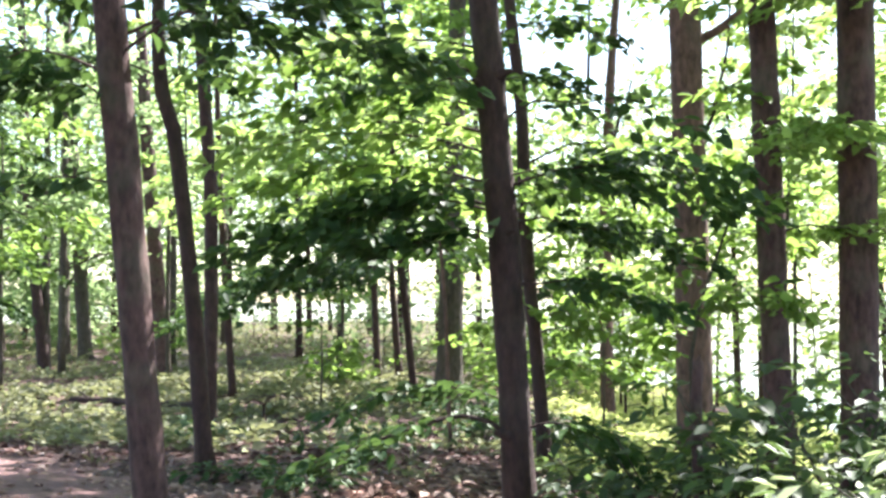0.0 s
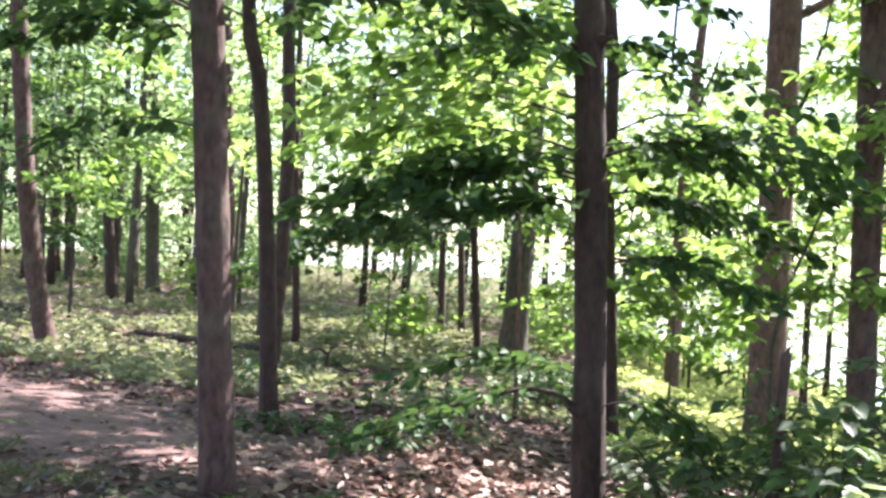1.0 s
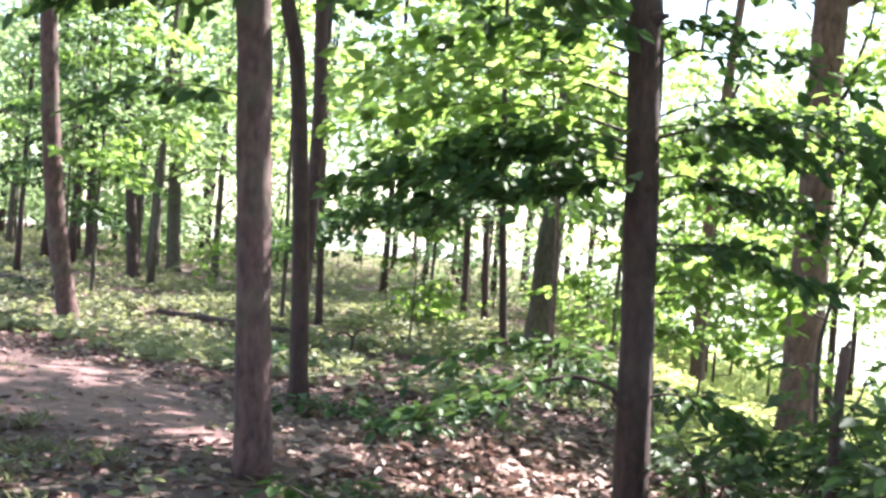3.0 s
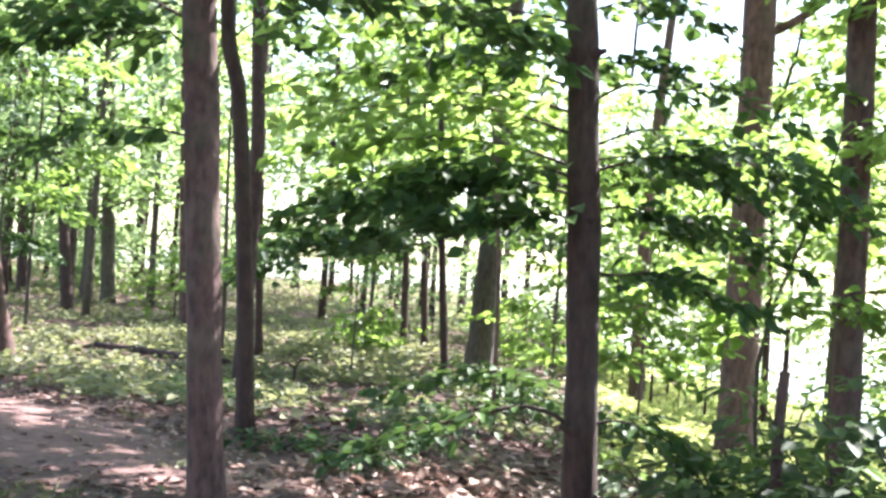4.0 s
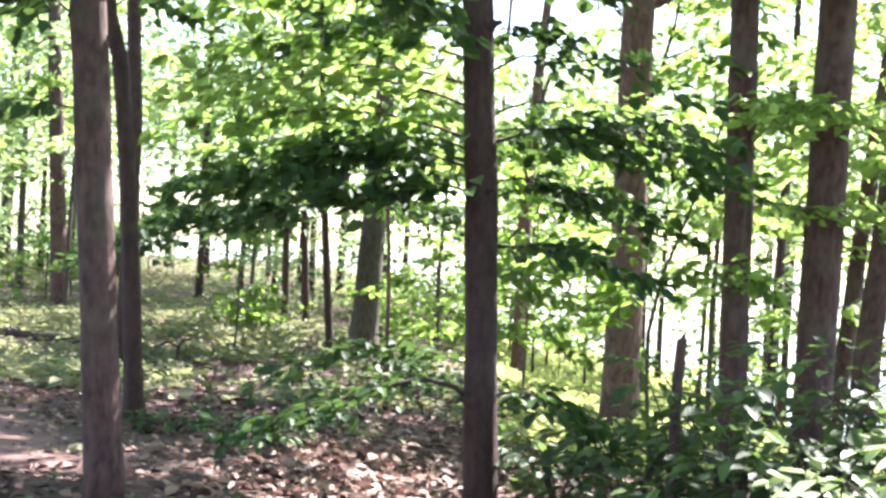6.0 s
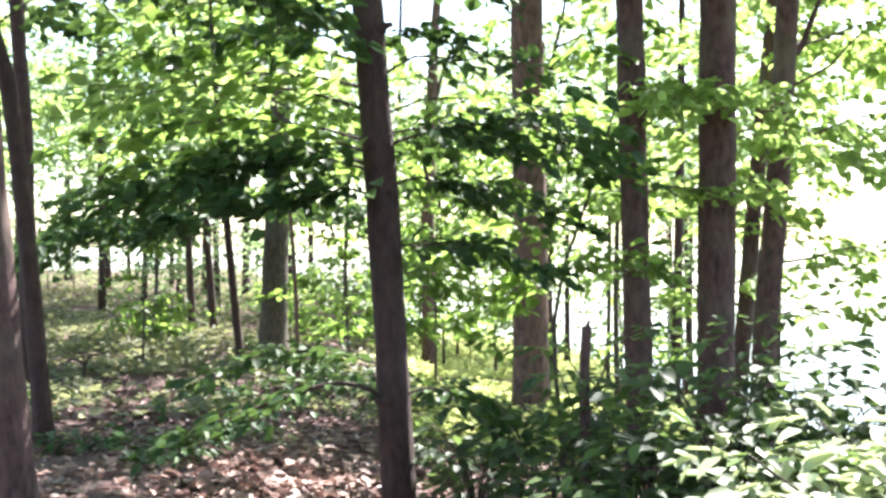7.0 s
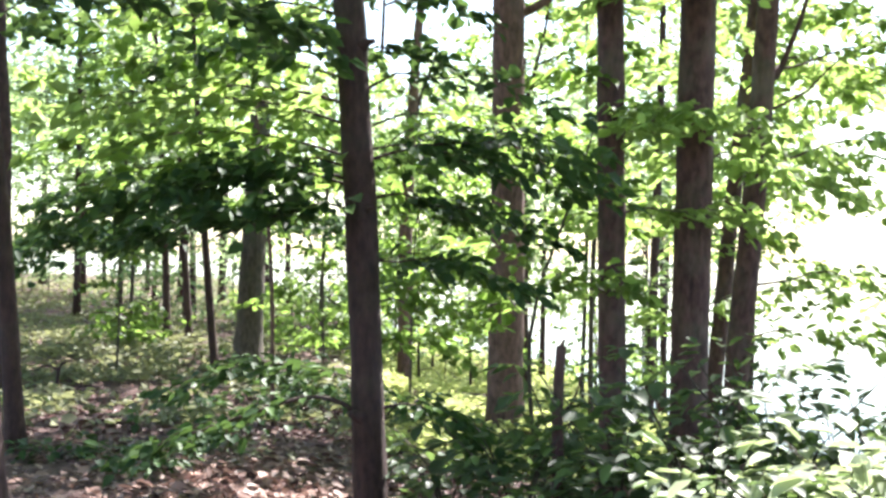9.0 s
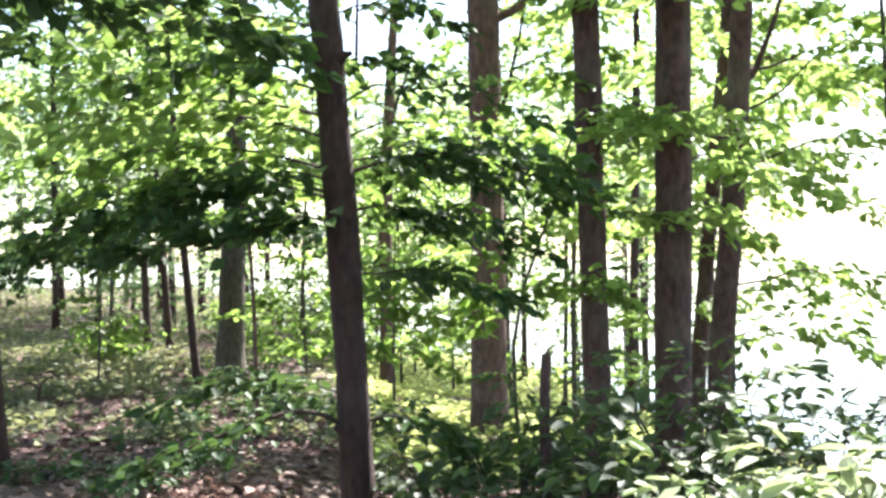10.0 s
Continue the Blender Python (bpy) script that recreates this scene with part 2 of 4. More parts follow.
def crown(L, centre, radii, n, size, g, tilt=0.5, clumps=26):
    """Leaves in flattish clumps inside an uneven ellipsoid."""
    c = unit(g.normal(0, 1, (clumps, 3))) * g.uniform(0.35, 1.0, (clumps, 1)) ** 0.6 * np.asarray(radii)
    which = g.integers(0, clumps, n)
    off = g.normal(0, 1, (n, 3)) * [0.22, 0.22, 0.10] * np.mean(radii) * 1.1
    pos = np.asarray(centre) + c[which] + off
    along = g.normal(0, 1, (n, 3))
    along[:, 2] = along[:, 2] * 0.35 - 0.25
    up = np.array([0, 0, 1.0]) + g.normal(0, tilt, (n, 3))
    ln = size * g.uniform(0.6, 1.3, n)
    L.add(pos, along, up, ln, ln * g.uniform(0.6, 0.85, n))


SEED = [100]


def tree(ctrl, r0, r1, height, label, mat, limbs=(), high=None, low=None, leaf=LEAF, name="tree", sides=16, group="forest trees", flare=0.35, rough=0.032, category="tree", upper=None):
    """A tree: trunk through ctrl, carried on up to its height; limbs as (z, azimuth, length, rise, size, density, sprays); high: (z, rx, rz, leaves, size)."""
    SEED[0] += 1
    g = np.random.default_rng(SEED[0])
    c = [np.array(p, float) for p in ctrl]
    base = c[0].copy()
    base[2] = float(ground_z(base[0], base[1])) - 0.08
    if c[0][2] > base[2] + 0.15:
        step = unit(c[1] - c[0])
        foot = c[0] + step * (base[2] - c[0][2]) / max(step[2], 0.5)
        foot[2] = float(ground_z(foot[0], foot[1])) - 0.08
        c = [foot] + c
    else:
        c[0] = base
    top = c[-1]
    d = unit(c[-1] - c[-2])
    if height > top[2] + 0.5:
        lean = d * [0.6, 0.6, 1]
        c.append(top + lean / lean[2] * (height - top[2]) + [g.normal(0, 0.15), g.normal(0, 0.15), 0])
    ob = thing(name, tuple(c[0]), label, category, group)
    n = max(10, int(height * (4.5 if r0 > 0.09 else 3.2)))
    pts = curve_points(c, n)
    if r0 < 0.05:
        way = np.linspace(0, 1, n)
        for k in (0, 1):
            pts[:, k] += 0.012 * height * np.sin(way * g.uniform(5, 9) + g.uniform(0, 6)) * way
    h = (pts[:, 2] - pts[0, 2]) / (pts[-1, 2] - pts[0, 2])
    above = pts[:, 2] - pts[0, 2]
    rad = r0 + (r1 - r0) * np.clip(above / 4.5, 0, 1) ** 0.9
    rad = rad * (1 - 0.75 * np.clip((h - 0.35) / 0.65, 0, 1)) * (1 + flare * np.exp(-above / 0.16))
    v, f = tube(pts - c[0], rad, sides, rough, SEED[0])
    part("trunk", mesh_of("trunk", v, f, mat), ob)
    L = Leaves()

    def at(z):
        i = int(np.clip(np.searchsorted(pts[:, 2], z), 1, n - 1))
        w = np.clip((z - pts[i - 1, 2]) / (pts[i, 2] - pts[i - 1, 2]), 0, 1)
        return pts[i - 1] + (pts[i] - pts[i - 1]) * w, rad[i]

    for z, az, length, rise, size, density, sprays in limbs:
        p, r = at(z)
        limb(ob, leaf, p, az, length, rise, min(0.35 * r, 0.004 + 0.006 * length), size, density, g, TWIG if r0 < 0.08 else mat, sprays)
    if low:
        z0, z1, reach, count, size, density = low
        for k in range(count):
            z = z0 + (z1 - z0) * (k + g.uniform(0, 0.8)) / count
            p, r = at(z)
            ln = reach * g.uniform(0.6, 1.1) * (1 - 0.5 * (z - z0) / (z1 - z0 + 0.01))
            limb(ob, upper or leaf, p, 137.5 * k + g.uniform(-25, 25), ln, g.uniform(0.0, 0.3) * ln, min(0.45 * r, 0.005 + 0.007 * ln), size, density, g, TWIG, 6)
    if high:
        z, rx, rz, count, size = high
        p, _ = at(min(z, height))
        crown(L, p, (rx, rx, rz), count, size, g)
    if L.count():
        part("crown", L.mesh("crown", leaf, c[0]), ob, kind="stuff")
    return ob


# ---- ground and lake ----
def build_ground():
    xs = np.concatenate([[-3000, -600, -150, -80], np.arange(-50, -14, 1.5), np.arange(-14, 12, 0.25), np.arange(12, 40, 1.5), [60, 150, 600, 3000]])
    ys = np.concatenate([[-3000, -500, -100, -40, -20], np.arange(-12, 2, 1.0), np.arange(2, 26, 0.25), np.arange(26, 75, 1.5), [100, 200, 700, 3000]])
    X, Y = np.meshgrid(xs, ys)
    Z = ground_z(X, Y)
    near = (np.abs(X) < 14) & (Y > 2) & (Y < 26)
    Z = Z + np.where(near, np.random.default_rng(3).normal(0, 0.012, Z.shape), 0)
    verts = [tuple(p) for p in np.stack([X, Y, Z], -1).reshape(-1, 3)]
    nx = len(xs)
    faces = [(j * nx + i, j * nx + i + 1, (j + 1) * nx + i + 1, (j + 1) * nx + i) for j in range(len(ys) - 1) for i in range(nx - 1)]
    g = new("ground", mesh_of("ground", verts, faces, GROUND))
    tagged(g, "pinkish brown forest floor with moss and litter", "ground", kind="structure")
    w = new("water", mesh_of("water", [(-3000, -3000, -2.7), (3000, -3000, -2.7), (3000, 3000, -2.7), (-3000, 3000, -2.7)], [(0, 1, 2, 3)], WATER))
    tagged(w, "bright lake surface glaring behind the trees", "lake", kind="structure")


build_ground()


def gz(x, y):
    return float(ground_z(x, y))


# ---- the trees in front ----
tree([(-1.182, 8, 0), (-1.325, 8, 1.5), (-1.434, 8, 2.74)], 0.100, 0.088, 13.0, "slim straight pine trunk with dark flaky bark", BARK_PINE,
     limbs=[(2.76, 78, 1.5, 0.1, 0.12, 36, 8), (2.66, 95, 1.35, 0.2, 0.13, 58, 7), (2.35, 265, 0.8, 0.2, 0.12, 60, 6), (2.55, 278, 1.1, 0.1, 0.12, 26, 7), (1.95, 255, 0.7, 0.0, 0.11, 50, 5), (3.3, 300, 1.8, 0.1, 0.13, 60, 8)],
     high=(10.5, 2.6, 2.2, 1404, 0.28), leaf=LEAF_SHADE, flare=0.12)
tree([(-1.947, 11.4, 0), (-2.071, 11.4, 1.52), (-2.155, 11.4, 2.3), (-2.240, 11.4, 2.86), (-2.322, 11.4, 3.1), (-2.345, 11.4, 3.4), (-2.342, 11.4, 3.9)], 0.078, 0.058, 11.0, "thin crooked dark trunk bending near its limbs", BARK_DARK,
     limbs=[(3.1, 95, 1.2, 0.35, 0.14, 42, 6), (3.2, 260, 1.3, 0.2, 0.13, 60, 7)], high=(9, 2.2, 1.8, 810, 0.26), leaf=LEAF_SHADE)
tree([(-3.60, 17.0, -0.3), (-3.57, 17.0, 1.6), (-3.58, 17.0, 2.85), (-3.65, 17.0, 3.9)], 0.095, 0.088, 13.0, "slender dark trunk standing behind a crooked one", BARK_DARK, high=(11, 2.4, 2.0, 450, 0.3))
tree([(-4.7, 22.0, -0.3), (-4.88, 22.0, 2.6)], 0.067, 0.06, 10.0, "thin dark trunk in the undergrowth", BARK_DARK, high=(8, 1.8, 1.8, 270, 0.3))
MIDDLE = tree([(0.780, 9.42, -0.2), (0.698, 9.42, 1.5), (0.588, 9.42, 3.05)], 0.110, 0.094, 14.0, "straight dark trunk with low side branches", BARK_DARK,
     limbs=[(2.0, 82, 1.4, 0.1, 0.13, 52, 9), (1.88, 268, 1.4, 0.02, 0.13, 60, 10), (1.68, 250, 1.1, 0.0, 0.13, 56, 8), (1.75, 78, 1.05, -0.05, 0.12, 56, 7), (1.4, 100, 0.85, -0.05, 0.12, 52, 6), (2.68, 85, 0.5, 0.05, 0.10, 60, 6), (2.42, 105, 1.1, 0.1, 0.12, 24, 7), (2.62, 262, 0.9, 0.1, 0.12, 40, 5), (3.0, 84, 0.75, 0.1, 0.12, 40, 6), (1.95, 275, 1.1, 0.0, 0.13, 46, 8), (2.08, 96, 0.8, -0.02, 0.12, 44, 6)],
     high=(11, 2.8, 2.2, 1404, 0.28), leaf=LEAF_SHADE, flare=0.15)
tree([(0.87, 13.0, -0.3), (0.80, 13.0, 0.7), (0.70, 13.0, 2.0), (0.68, 13.0, 3.1), (0.58, 13.0, 4.1)], 0.07, 0.06, 10.0, "thin dark leaning trunk", BARK_DARK, limbs=[(1.35, 95, 1.2, 0.0, 0.13, 44, 8), (0.95, 82, 1.0, 0.0, 0.12, 40, 7), (0.6, 120, 0.8, 0.0, 0.12, 36, 6), (1.15, 150, 0.9, 0.0, 0.13, 36, 6), (1.75, 92, 1.5, 0.1, 0.13, 44, 8), (2.15, 80, 1.9, 0.15, 0.13, 44, 10), (2.55, 100, 1.8, 0.15, 0.13, 42, 9), (2.35, 130, 1.2, 0.1, 0.13, 40, 6)], leaf=LEAF, high=(8.5, 1.8, 1.6, 260, 0.26))
# crown out of view, thickened to dapple the path with shade
tree([(-0.877, 21.2, -0.3), (-0.788, 21.2, 2.1), (-0.720, 21.2, 4)], 0.235, 0.15, 15.0, "thick tapering grey trunk with mossy bark", BARK_GREY, high=(12, 3.2, 2.6, 1500, 0.32), flare=0.5)
PALE = tree([(1.781, 24, -0.8), (1.770, 24, 2), (1.863, 24, 4.4), (1.946, 24, 5.7)], 0.135, 0.11, 11.0, "pale slender trunk at the bright edge", BARK_TAN, limbs=[(3.6, 60, 1.0, 1.6, 0.16, 30, 4), (4.2, 290, 1.2, 0.9, 0.16, 40, 5)], high=(9.5, 1.6, 1.4, 210, 0.3))
# unseen crown kept low and narrow so that it shades the path end
STOUT = tree([(2.587, 16.3, -0.5), (2.582, 16.3, 1.85), (2.557, 16.3, 4.5)], 0.225, 0.195, 17.0, "stout tan pine trunk with flaky bark", BARK_TAN,
     limbs=[(4.9, 80, 2.2, 0.7, 0.15, 35, 8)], high=(9.8, 1.5, 1.8, 1200, 0.28))
tree([(2.714, 11, -0.6), (2.696, 11, 0.5), (2.632, 11, 3.4)], 0.112, 0.106, 15.0, "straight brown pine trunk rising out of shrubs", BARK_PINE,
     limbs=[(1.75, 100, 1.0, 0.05, 0.12, 60, 6), (2.35, 140, 1.0, 0.1, 0.12, 46, 6), (2.38, 170, 0.9, 0.0, 0.12, 26, 6)], high=(12, 2.6, 2.2, 1296, 0.28), leaf=LEAF_LIT)
# limbs from z 3.45 up are out of view, added to shade the shrubs
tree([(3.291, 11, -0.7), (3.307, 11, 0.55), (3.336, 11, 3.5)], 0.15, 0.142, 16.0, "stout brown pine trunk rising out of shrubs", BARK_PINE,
     limbs=[(2.35, 215, 1.0, 0.12, 0.12, 30, 7), (2.32, 160, 1.0, 0.1, 0.12, 26, 6), (2.1, 70, 1.2, 0.1, 0.13, 60, 6), (3.45, 200, 1.5, 0.15, 0.14, 60, 9), (3.5, 228, 1.5, 0.15, 0.14, 60, 9), (4.3, 85, 1.7, 0.1, 0.15, 60, 9), (4.5, 30, 1.5, 0.1, 0.15, 60, 8)], high=(13, 2.8, 2.4, 1440, 0.28), leaf=LEAF_LIT)
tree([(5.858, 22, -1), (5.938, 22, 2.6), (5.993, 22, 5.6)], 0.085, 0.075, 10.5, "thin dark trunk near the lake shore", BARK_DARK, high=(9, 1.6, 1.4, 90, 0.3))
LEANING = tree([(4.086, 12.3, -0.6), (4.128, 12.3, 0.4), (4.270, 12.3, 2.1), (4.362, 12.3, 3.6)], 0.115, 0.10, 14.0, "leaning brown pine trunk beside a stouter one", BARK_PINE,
     limbs=[(2.75, 75, 1.9, 0.55, 0.12, 40, 8), (2.2, 95, 1.8, 0.15, 0.12, 50, 9), (1.2, 85, 1.6, 0.05, 0.12, 50, 8), (3.0, 60, 2.0, 0.4, 0.12, 45, 8), (0.7, 100, 1.2, 0.05, 0.12, 45, 6)], high=(11.5, 2.4, 2.0, 1080, 0.28), leaf=LEAF_LIT)
tree([(4.25, 13.5, -0.6), (4.31, 13.5, 0.3), (4.47, 13.5, 2.1), (4.60, 13.5, 3.3)], 0.085, 0.075, 11.0, "thin brown trunk close behind a leaning one", BARK_PINE, high=(9.5, 1.8, 1.6, 160, 0.28))
tree([(-7.280, 17.98, -0.25), (-7.561, 17.98, 0.94), (-7.807, 17.98, 2.59), (-8.020, 17.98, 4.60)], 0.147, 0.12, 15.0, "brown trunk leaning over the path edge", BARK_PINE,
     limbs=[(1.9, 120, 1.5, 0.1, 0.15, 50, 7), (2.4, 250, 1.6, 0.1, 0.15, 50, 7)], high=(12, 3.0, 2.4, 480, 0.32))
tree([(-11.65, 30.0, -0.4), (-12.17, 30.0, 4.9), (-12.24, 30.0, 7.0)], 0.15, 0.13, 15.0, "dark straight trunk in the wood", BARK_DARK, high=(12, 3, 2.4, 450, 0.34))
tree([(-7.975, 28, -0.3), (-8.235, 28, 3.31), (-8.417, 28, 5.78)], 0.185, 0.155, 14.0, "brown trunk among low plants", BARK_PINE, high=(11.5, 2.6, 2.2, 450, 0.3))
tree([(-15.7, 36.0, -0.4), (-16.2, 36.0, 7.3)], 0.16, 0.14, 15.0, "dark straight trunk in the wood", BARK_DARK, high=(12, 3, 2.4, 390, 0.36))
tree([(-12.25, 34.0, -0.3), (-12.66, 34.0, 5.9)], 0.20, 0.17, 16.0, "pale grey trunk in the wood", BARK_GREY, high=(13, 3, 2.4, 390, 0.36))
tree([(-18.1, 40.0, -0.3), (-18.5, 40.0, 3.2)], 0.13, 0.12, 14.0, "dark straight trunk in the wood", BARK_DARK, high=(11, 3, 2.4, 300, 0.36))

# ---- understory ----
tree([(-1.268, 20, -0.3), (-1.470, 20, 1.9)], 0.065, 0.05, 7.5, "understory tree with wide shade-dark leafy limbs", BARK_DARK, limbs=[(1.75, 272, 2.9, -0.3, 0.16, 60, 13), (1.8, 235, 2.5, -0.25, 0.16, 54, 11), (1.9, 95, 2.4, -0.1, 0.16, 46, 10), (2.3, 180, 2.2, -0.1, 0.16, 34, 8)],
     low=(3.0, 6.5, 2.2, 7, 0.16, 26), sides=8, leaf=LEAF_SHADE, upper=LEAF_LIT, group="understory trees")
tree([(-2.8, 26.0, -0.3), (-2.86, 26.0, 1.4)], 0.08, 0.06, 8.0, "thin leafy tree with bright foliage", BARK_DARK, leaf=LEAF_FAR, low=(2.4, 7.0, 2.6, 8, 0.2, 26), sides=8, group="understory trees")
tree([(-2.45, 26.6, -0.3), (-2.56, 26.6, 1.3)], 0.08, 0.06, 7.0, "thin leafy tree with bright foliage", BARK_DARK, leaf=LEAF_LIT, low=(2.4, 6.0, 2.2, 8, 0.2, 24), sides=8, group="understory trees")
tree([(-0.02, 12.9, -0.3), (-0.06, 12.9, 0.95), (-0.16, 13.1, 2.0)], 0.024, 0.014, 4.4, "leafy sapling with layered green sprays", BARK_TAN, low=(1.75, 4.2, 1.7, 9, 0.14, 44), sides=7, group="saplings", flare=0.1)
tree([(-3.3, 24.5, -0.5), (-3.25, 24.5, 2.0)], 0.04, 0.03, 4.6, "leafy sapling with shade-dark drooping sprays", TWIG, low=(1.75, 2.9, 2.3, 7, 0.19, 36), sides=7, group="saplings", leaf=LEAF_SHADE, flare=0.1)
tree([(2.12, 11.0, -0.5), (2.07, 11.0, 0.96), (2.18, 11.0, 1.36), (2.30, 11.0, 1.69)], 0.02, 0.014, 3.3, "bowed thin sapling with fresh leaves", TWIG, low=(0.75, 3.2, 0.85, 9, 0.12, 45), sides=6, group="saplings", flare=0.1)
# high crown out of view, added to shade the ground in front
tree([(2.85, 18.6, -0.5), (2.87, 18.6, 2.0)], 0.04, 0.03, 10.0, "leafy slim tree in bright light", TWIG, low=(2.4, 5.0, 1.4, 7, 0.15, 30), high=(8.4, 2.3, 1.4, 1700, 0.24), sides=6, group="saplings", flare=0.1)


def bough(parent, ctrl, r0, r1, mat, leaf, sprays, size, density, start=0.3):
    """A single bough through given points, with branchlets on its outer part."""
    SEED[0] += 1
    g = np.random.default_rng(SEED[0])
    pts = curve_points(ctrl, 16)
    v, f = tube(pts - np.array(parent.location), np.linspace(r0, r1, 16), 8, 0.04, SEED[0])
    own = part("limb", mesh_of("limb", v, f, mat), parent)
    L = Leaves()
    for k in range(sprays):
        u = start + (1 - start) * (k + 0.5) / sprays
        i = min(int(u * 15), 14)
        d = pts[i + 1] - pts[i]
        side = np.cross(d, [0, 0, 1.0]) * (1 if k % 2 else -1)
        spray(L, pts[i], unit(d) + unit(side) * g.uniform(0.5, 1.2), g.uniform(0.25, 0.5), size, density, g)
    part("foliage", L.mesh("foliage", leaf, tuple(parent.location)), own, kind="stuff")


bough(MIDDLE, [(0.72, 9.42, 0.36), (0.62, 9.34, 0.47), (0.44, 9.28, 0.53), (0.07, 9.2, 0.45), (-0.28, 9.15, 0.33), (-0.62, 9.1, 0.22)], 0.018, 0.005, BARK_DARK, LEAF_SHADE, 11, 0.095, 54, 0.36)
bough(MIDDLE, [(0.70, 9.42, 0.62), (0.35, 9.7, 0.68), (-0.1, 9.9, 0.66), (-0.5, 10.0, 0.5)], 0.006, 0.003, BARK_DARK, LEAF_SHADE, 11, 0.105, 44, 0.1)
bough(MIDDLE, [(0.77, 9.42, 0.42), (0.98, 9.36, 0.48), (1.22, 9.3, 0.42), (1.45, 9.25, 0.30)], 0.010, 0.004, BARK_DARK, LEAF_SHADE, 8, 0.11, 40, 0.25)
for z, y, tip, leaf in [(2.10, 9.6, -0.95, LEAF), (2.30, 9.4, -1.1, LEAF_LIT), (2.44, 9.9, -1.25, LEAF_LIT), (2.60, 9.7, -1.1, LEAF), (2.82, 9.4, -1.0, LEAF), (3.0, 9.8, -1.2, LEAF_LIT), (1.92, 9.8, -1.0, LEAF)]:
    bough(MIDDLE, [(0.70 - 0.035 * z, 9.42, z - 0.06), (0.25, (9.42 + y) / 2, z + 0.05), (-0.4, y, z + 0.10), (tip, y + 0.1, z)], 0.011, 0.003, BARK_DARK, leaf, 11, 0.125, 34, 0.06)
bough(STOUT, [(2.62, 16.3, 4.34), (2.95, 16.2, 4.50), (3.3, 16.1, 4.76), (3.9, 16.0, 5.02), (4.7, 15.9, 5.1)], 0.062, 0.02, BARK_TAN, LEAF, 6, 0.14, 26, 0.5)
bough(LEANING, [(4.34, 12.3, 2.95), (4.48, 12.3, 3.14), (4.57, 12.3, 3.36), (4.68, 12.28, 3.66), (4.76, 12.25, 4.1)], 0.034, 0.016, BARK_PINE, LEAF_LIT, 4, 0.12, 20, 0.7)
bough(LEANING, [(4.50, 12.3, 3.16), (4.66, 12.3, 3.20), (4.94, 12.3, 3.31), (5.33, 12.28, 3.42)], 0.013, 0.005, BARK_PINE, LEAF_LIT, 3, 0.11, 18, 0.75)
bough(STOUT, [(2.58, 16.4, 3.0), (2.9, 16.7, 3.5), (3.0, 16.9, 3.86), (3.13, 17.0, 4.36), (3.2, 17.1, 5.0)], 0.035, 0.014, BARK_DARK, LEAF, 7, 0.13, 30, 0.3)
bough(STOUT, [(3.0, 16.9, 3.86), (3.17, 16.95, 3.94), (3.4, 17.0, 4.05), (3.75, 17.0, 4.2)], 0.016, 0.006, BARK_DARK, LEAF, 5, 0.13, 30, 0.3)
bough(PALE, [(1.79, 24.0, 3.7), (1.95, 24.0, 4.18), (2.06, 24.0, 4.54), (2.22, 24.0, 4.95), (2.3, 24.0, 5.3)], 0.05, 0.018, BARK_GREY, LEAF_FAR, 6, 0.16, 26, 0.35)


def knot(parent, at, out, size):
    """A rounded swelling with a broken stub where a limb was lost."""
    SEED[0] += 1
    o = np.array(at) - np.array(parent.location)
    d = unit(np.array(out, float))
    steps = [-0.6, 0.0, 0.5, 0.9, 1.25, 1.6, 1.7]
    v, f = tube([o + d * size * k for k in steps], [size * k for k in (1.15, 1.0, 0.78, 0.5, 0.36, 0.32, 0.2)], 9, 0.08, SEED[0])
    part("knot", mesh_of("knot", v, f, BARK_DARK), parent, "dark swollen knot with a broken stub")


knot(MIDDLE, (0.672, 9.38, 2.76), (0.9, -0.3, 0.25), 0.055)
knot(MIDDLE, (0.545, 9.38, 2.72), (-0.9, -0.3, 0.2), 0.04)
knot(MIDDLE, (0.70, 9.36, 0.40), (-0.6, -0.5, 0.2), 0.06)
knot(MIDDLE, (0.73, 9.34, 1.72), (0.7, -0.6, 0.2), 0.03)

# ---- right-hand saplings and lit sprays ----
tree([(3.88, 13.2, -0.8), (3.89, 13.2, 1.5)], 0.03, 0.022, 4.6, "leafy sapling between pine trunks", TWIG, low=(0.5, 4.3, 1.4, 15, 0.13, 42), sides=6, group="saplings", leaf=LEAF_LIT, flare=0.1)
tree([(3.8, 17.0, -1.0), (3.8, 17.0, 2.0)], 0.04, 0.03, 6.2, "slim leafy tree in bright light", TWIG, low=(2.6, 5.8, 1.7, 9, 0.16, 32), sides=6, group="saplings", leaf=LEAF_LIT, flare=0.1)
tree([(5.37, 16.5, -1.1), (5.5, 16.5, 2.0)], 0.045, 0.03, 6.0, "sparse leafy tree at the lake edge", TWIG, low=(1.6, 5.6, 2.3, 21, 0.15, 44), sides=6, group="saplings", leaf=LEAF_LIT, flare=0.1)
# trunk stands out of view; added so that its leaves shade the shrubs
tree([(5.95, 12.8, -1.1), (6.0, 12.8, 2.0)], 0.05, 0.035, 5.8, "slim leafy tree added to shade the shrubs", TWIG, low=(3.05, 5.4, 1.25, 11, 0.15, 46), sides=6, group="saplings", leaf=LEAF_LIT, flare=0.1)
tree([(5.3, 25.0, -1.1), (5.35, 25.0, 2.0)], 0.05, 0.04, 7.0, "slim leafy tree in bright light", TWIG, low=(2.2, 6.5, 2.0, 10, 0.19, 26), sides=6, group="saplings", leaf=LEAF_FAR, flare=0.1)
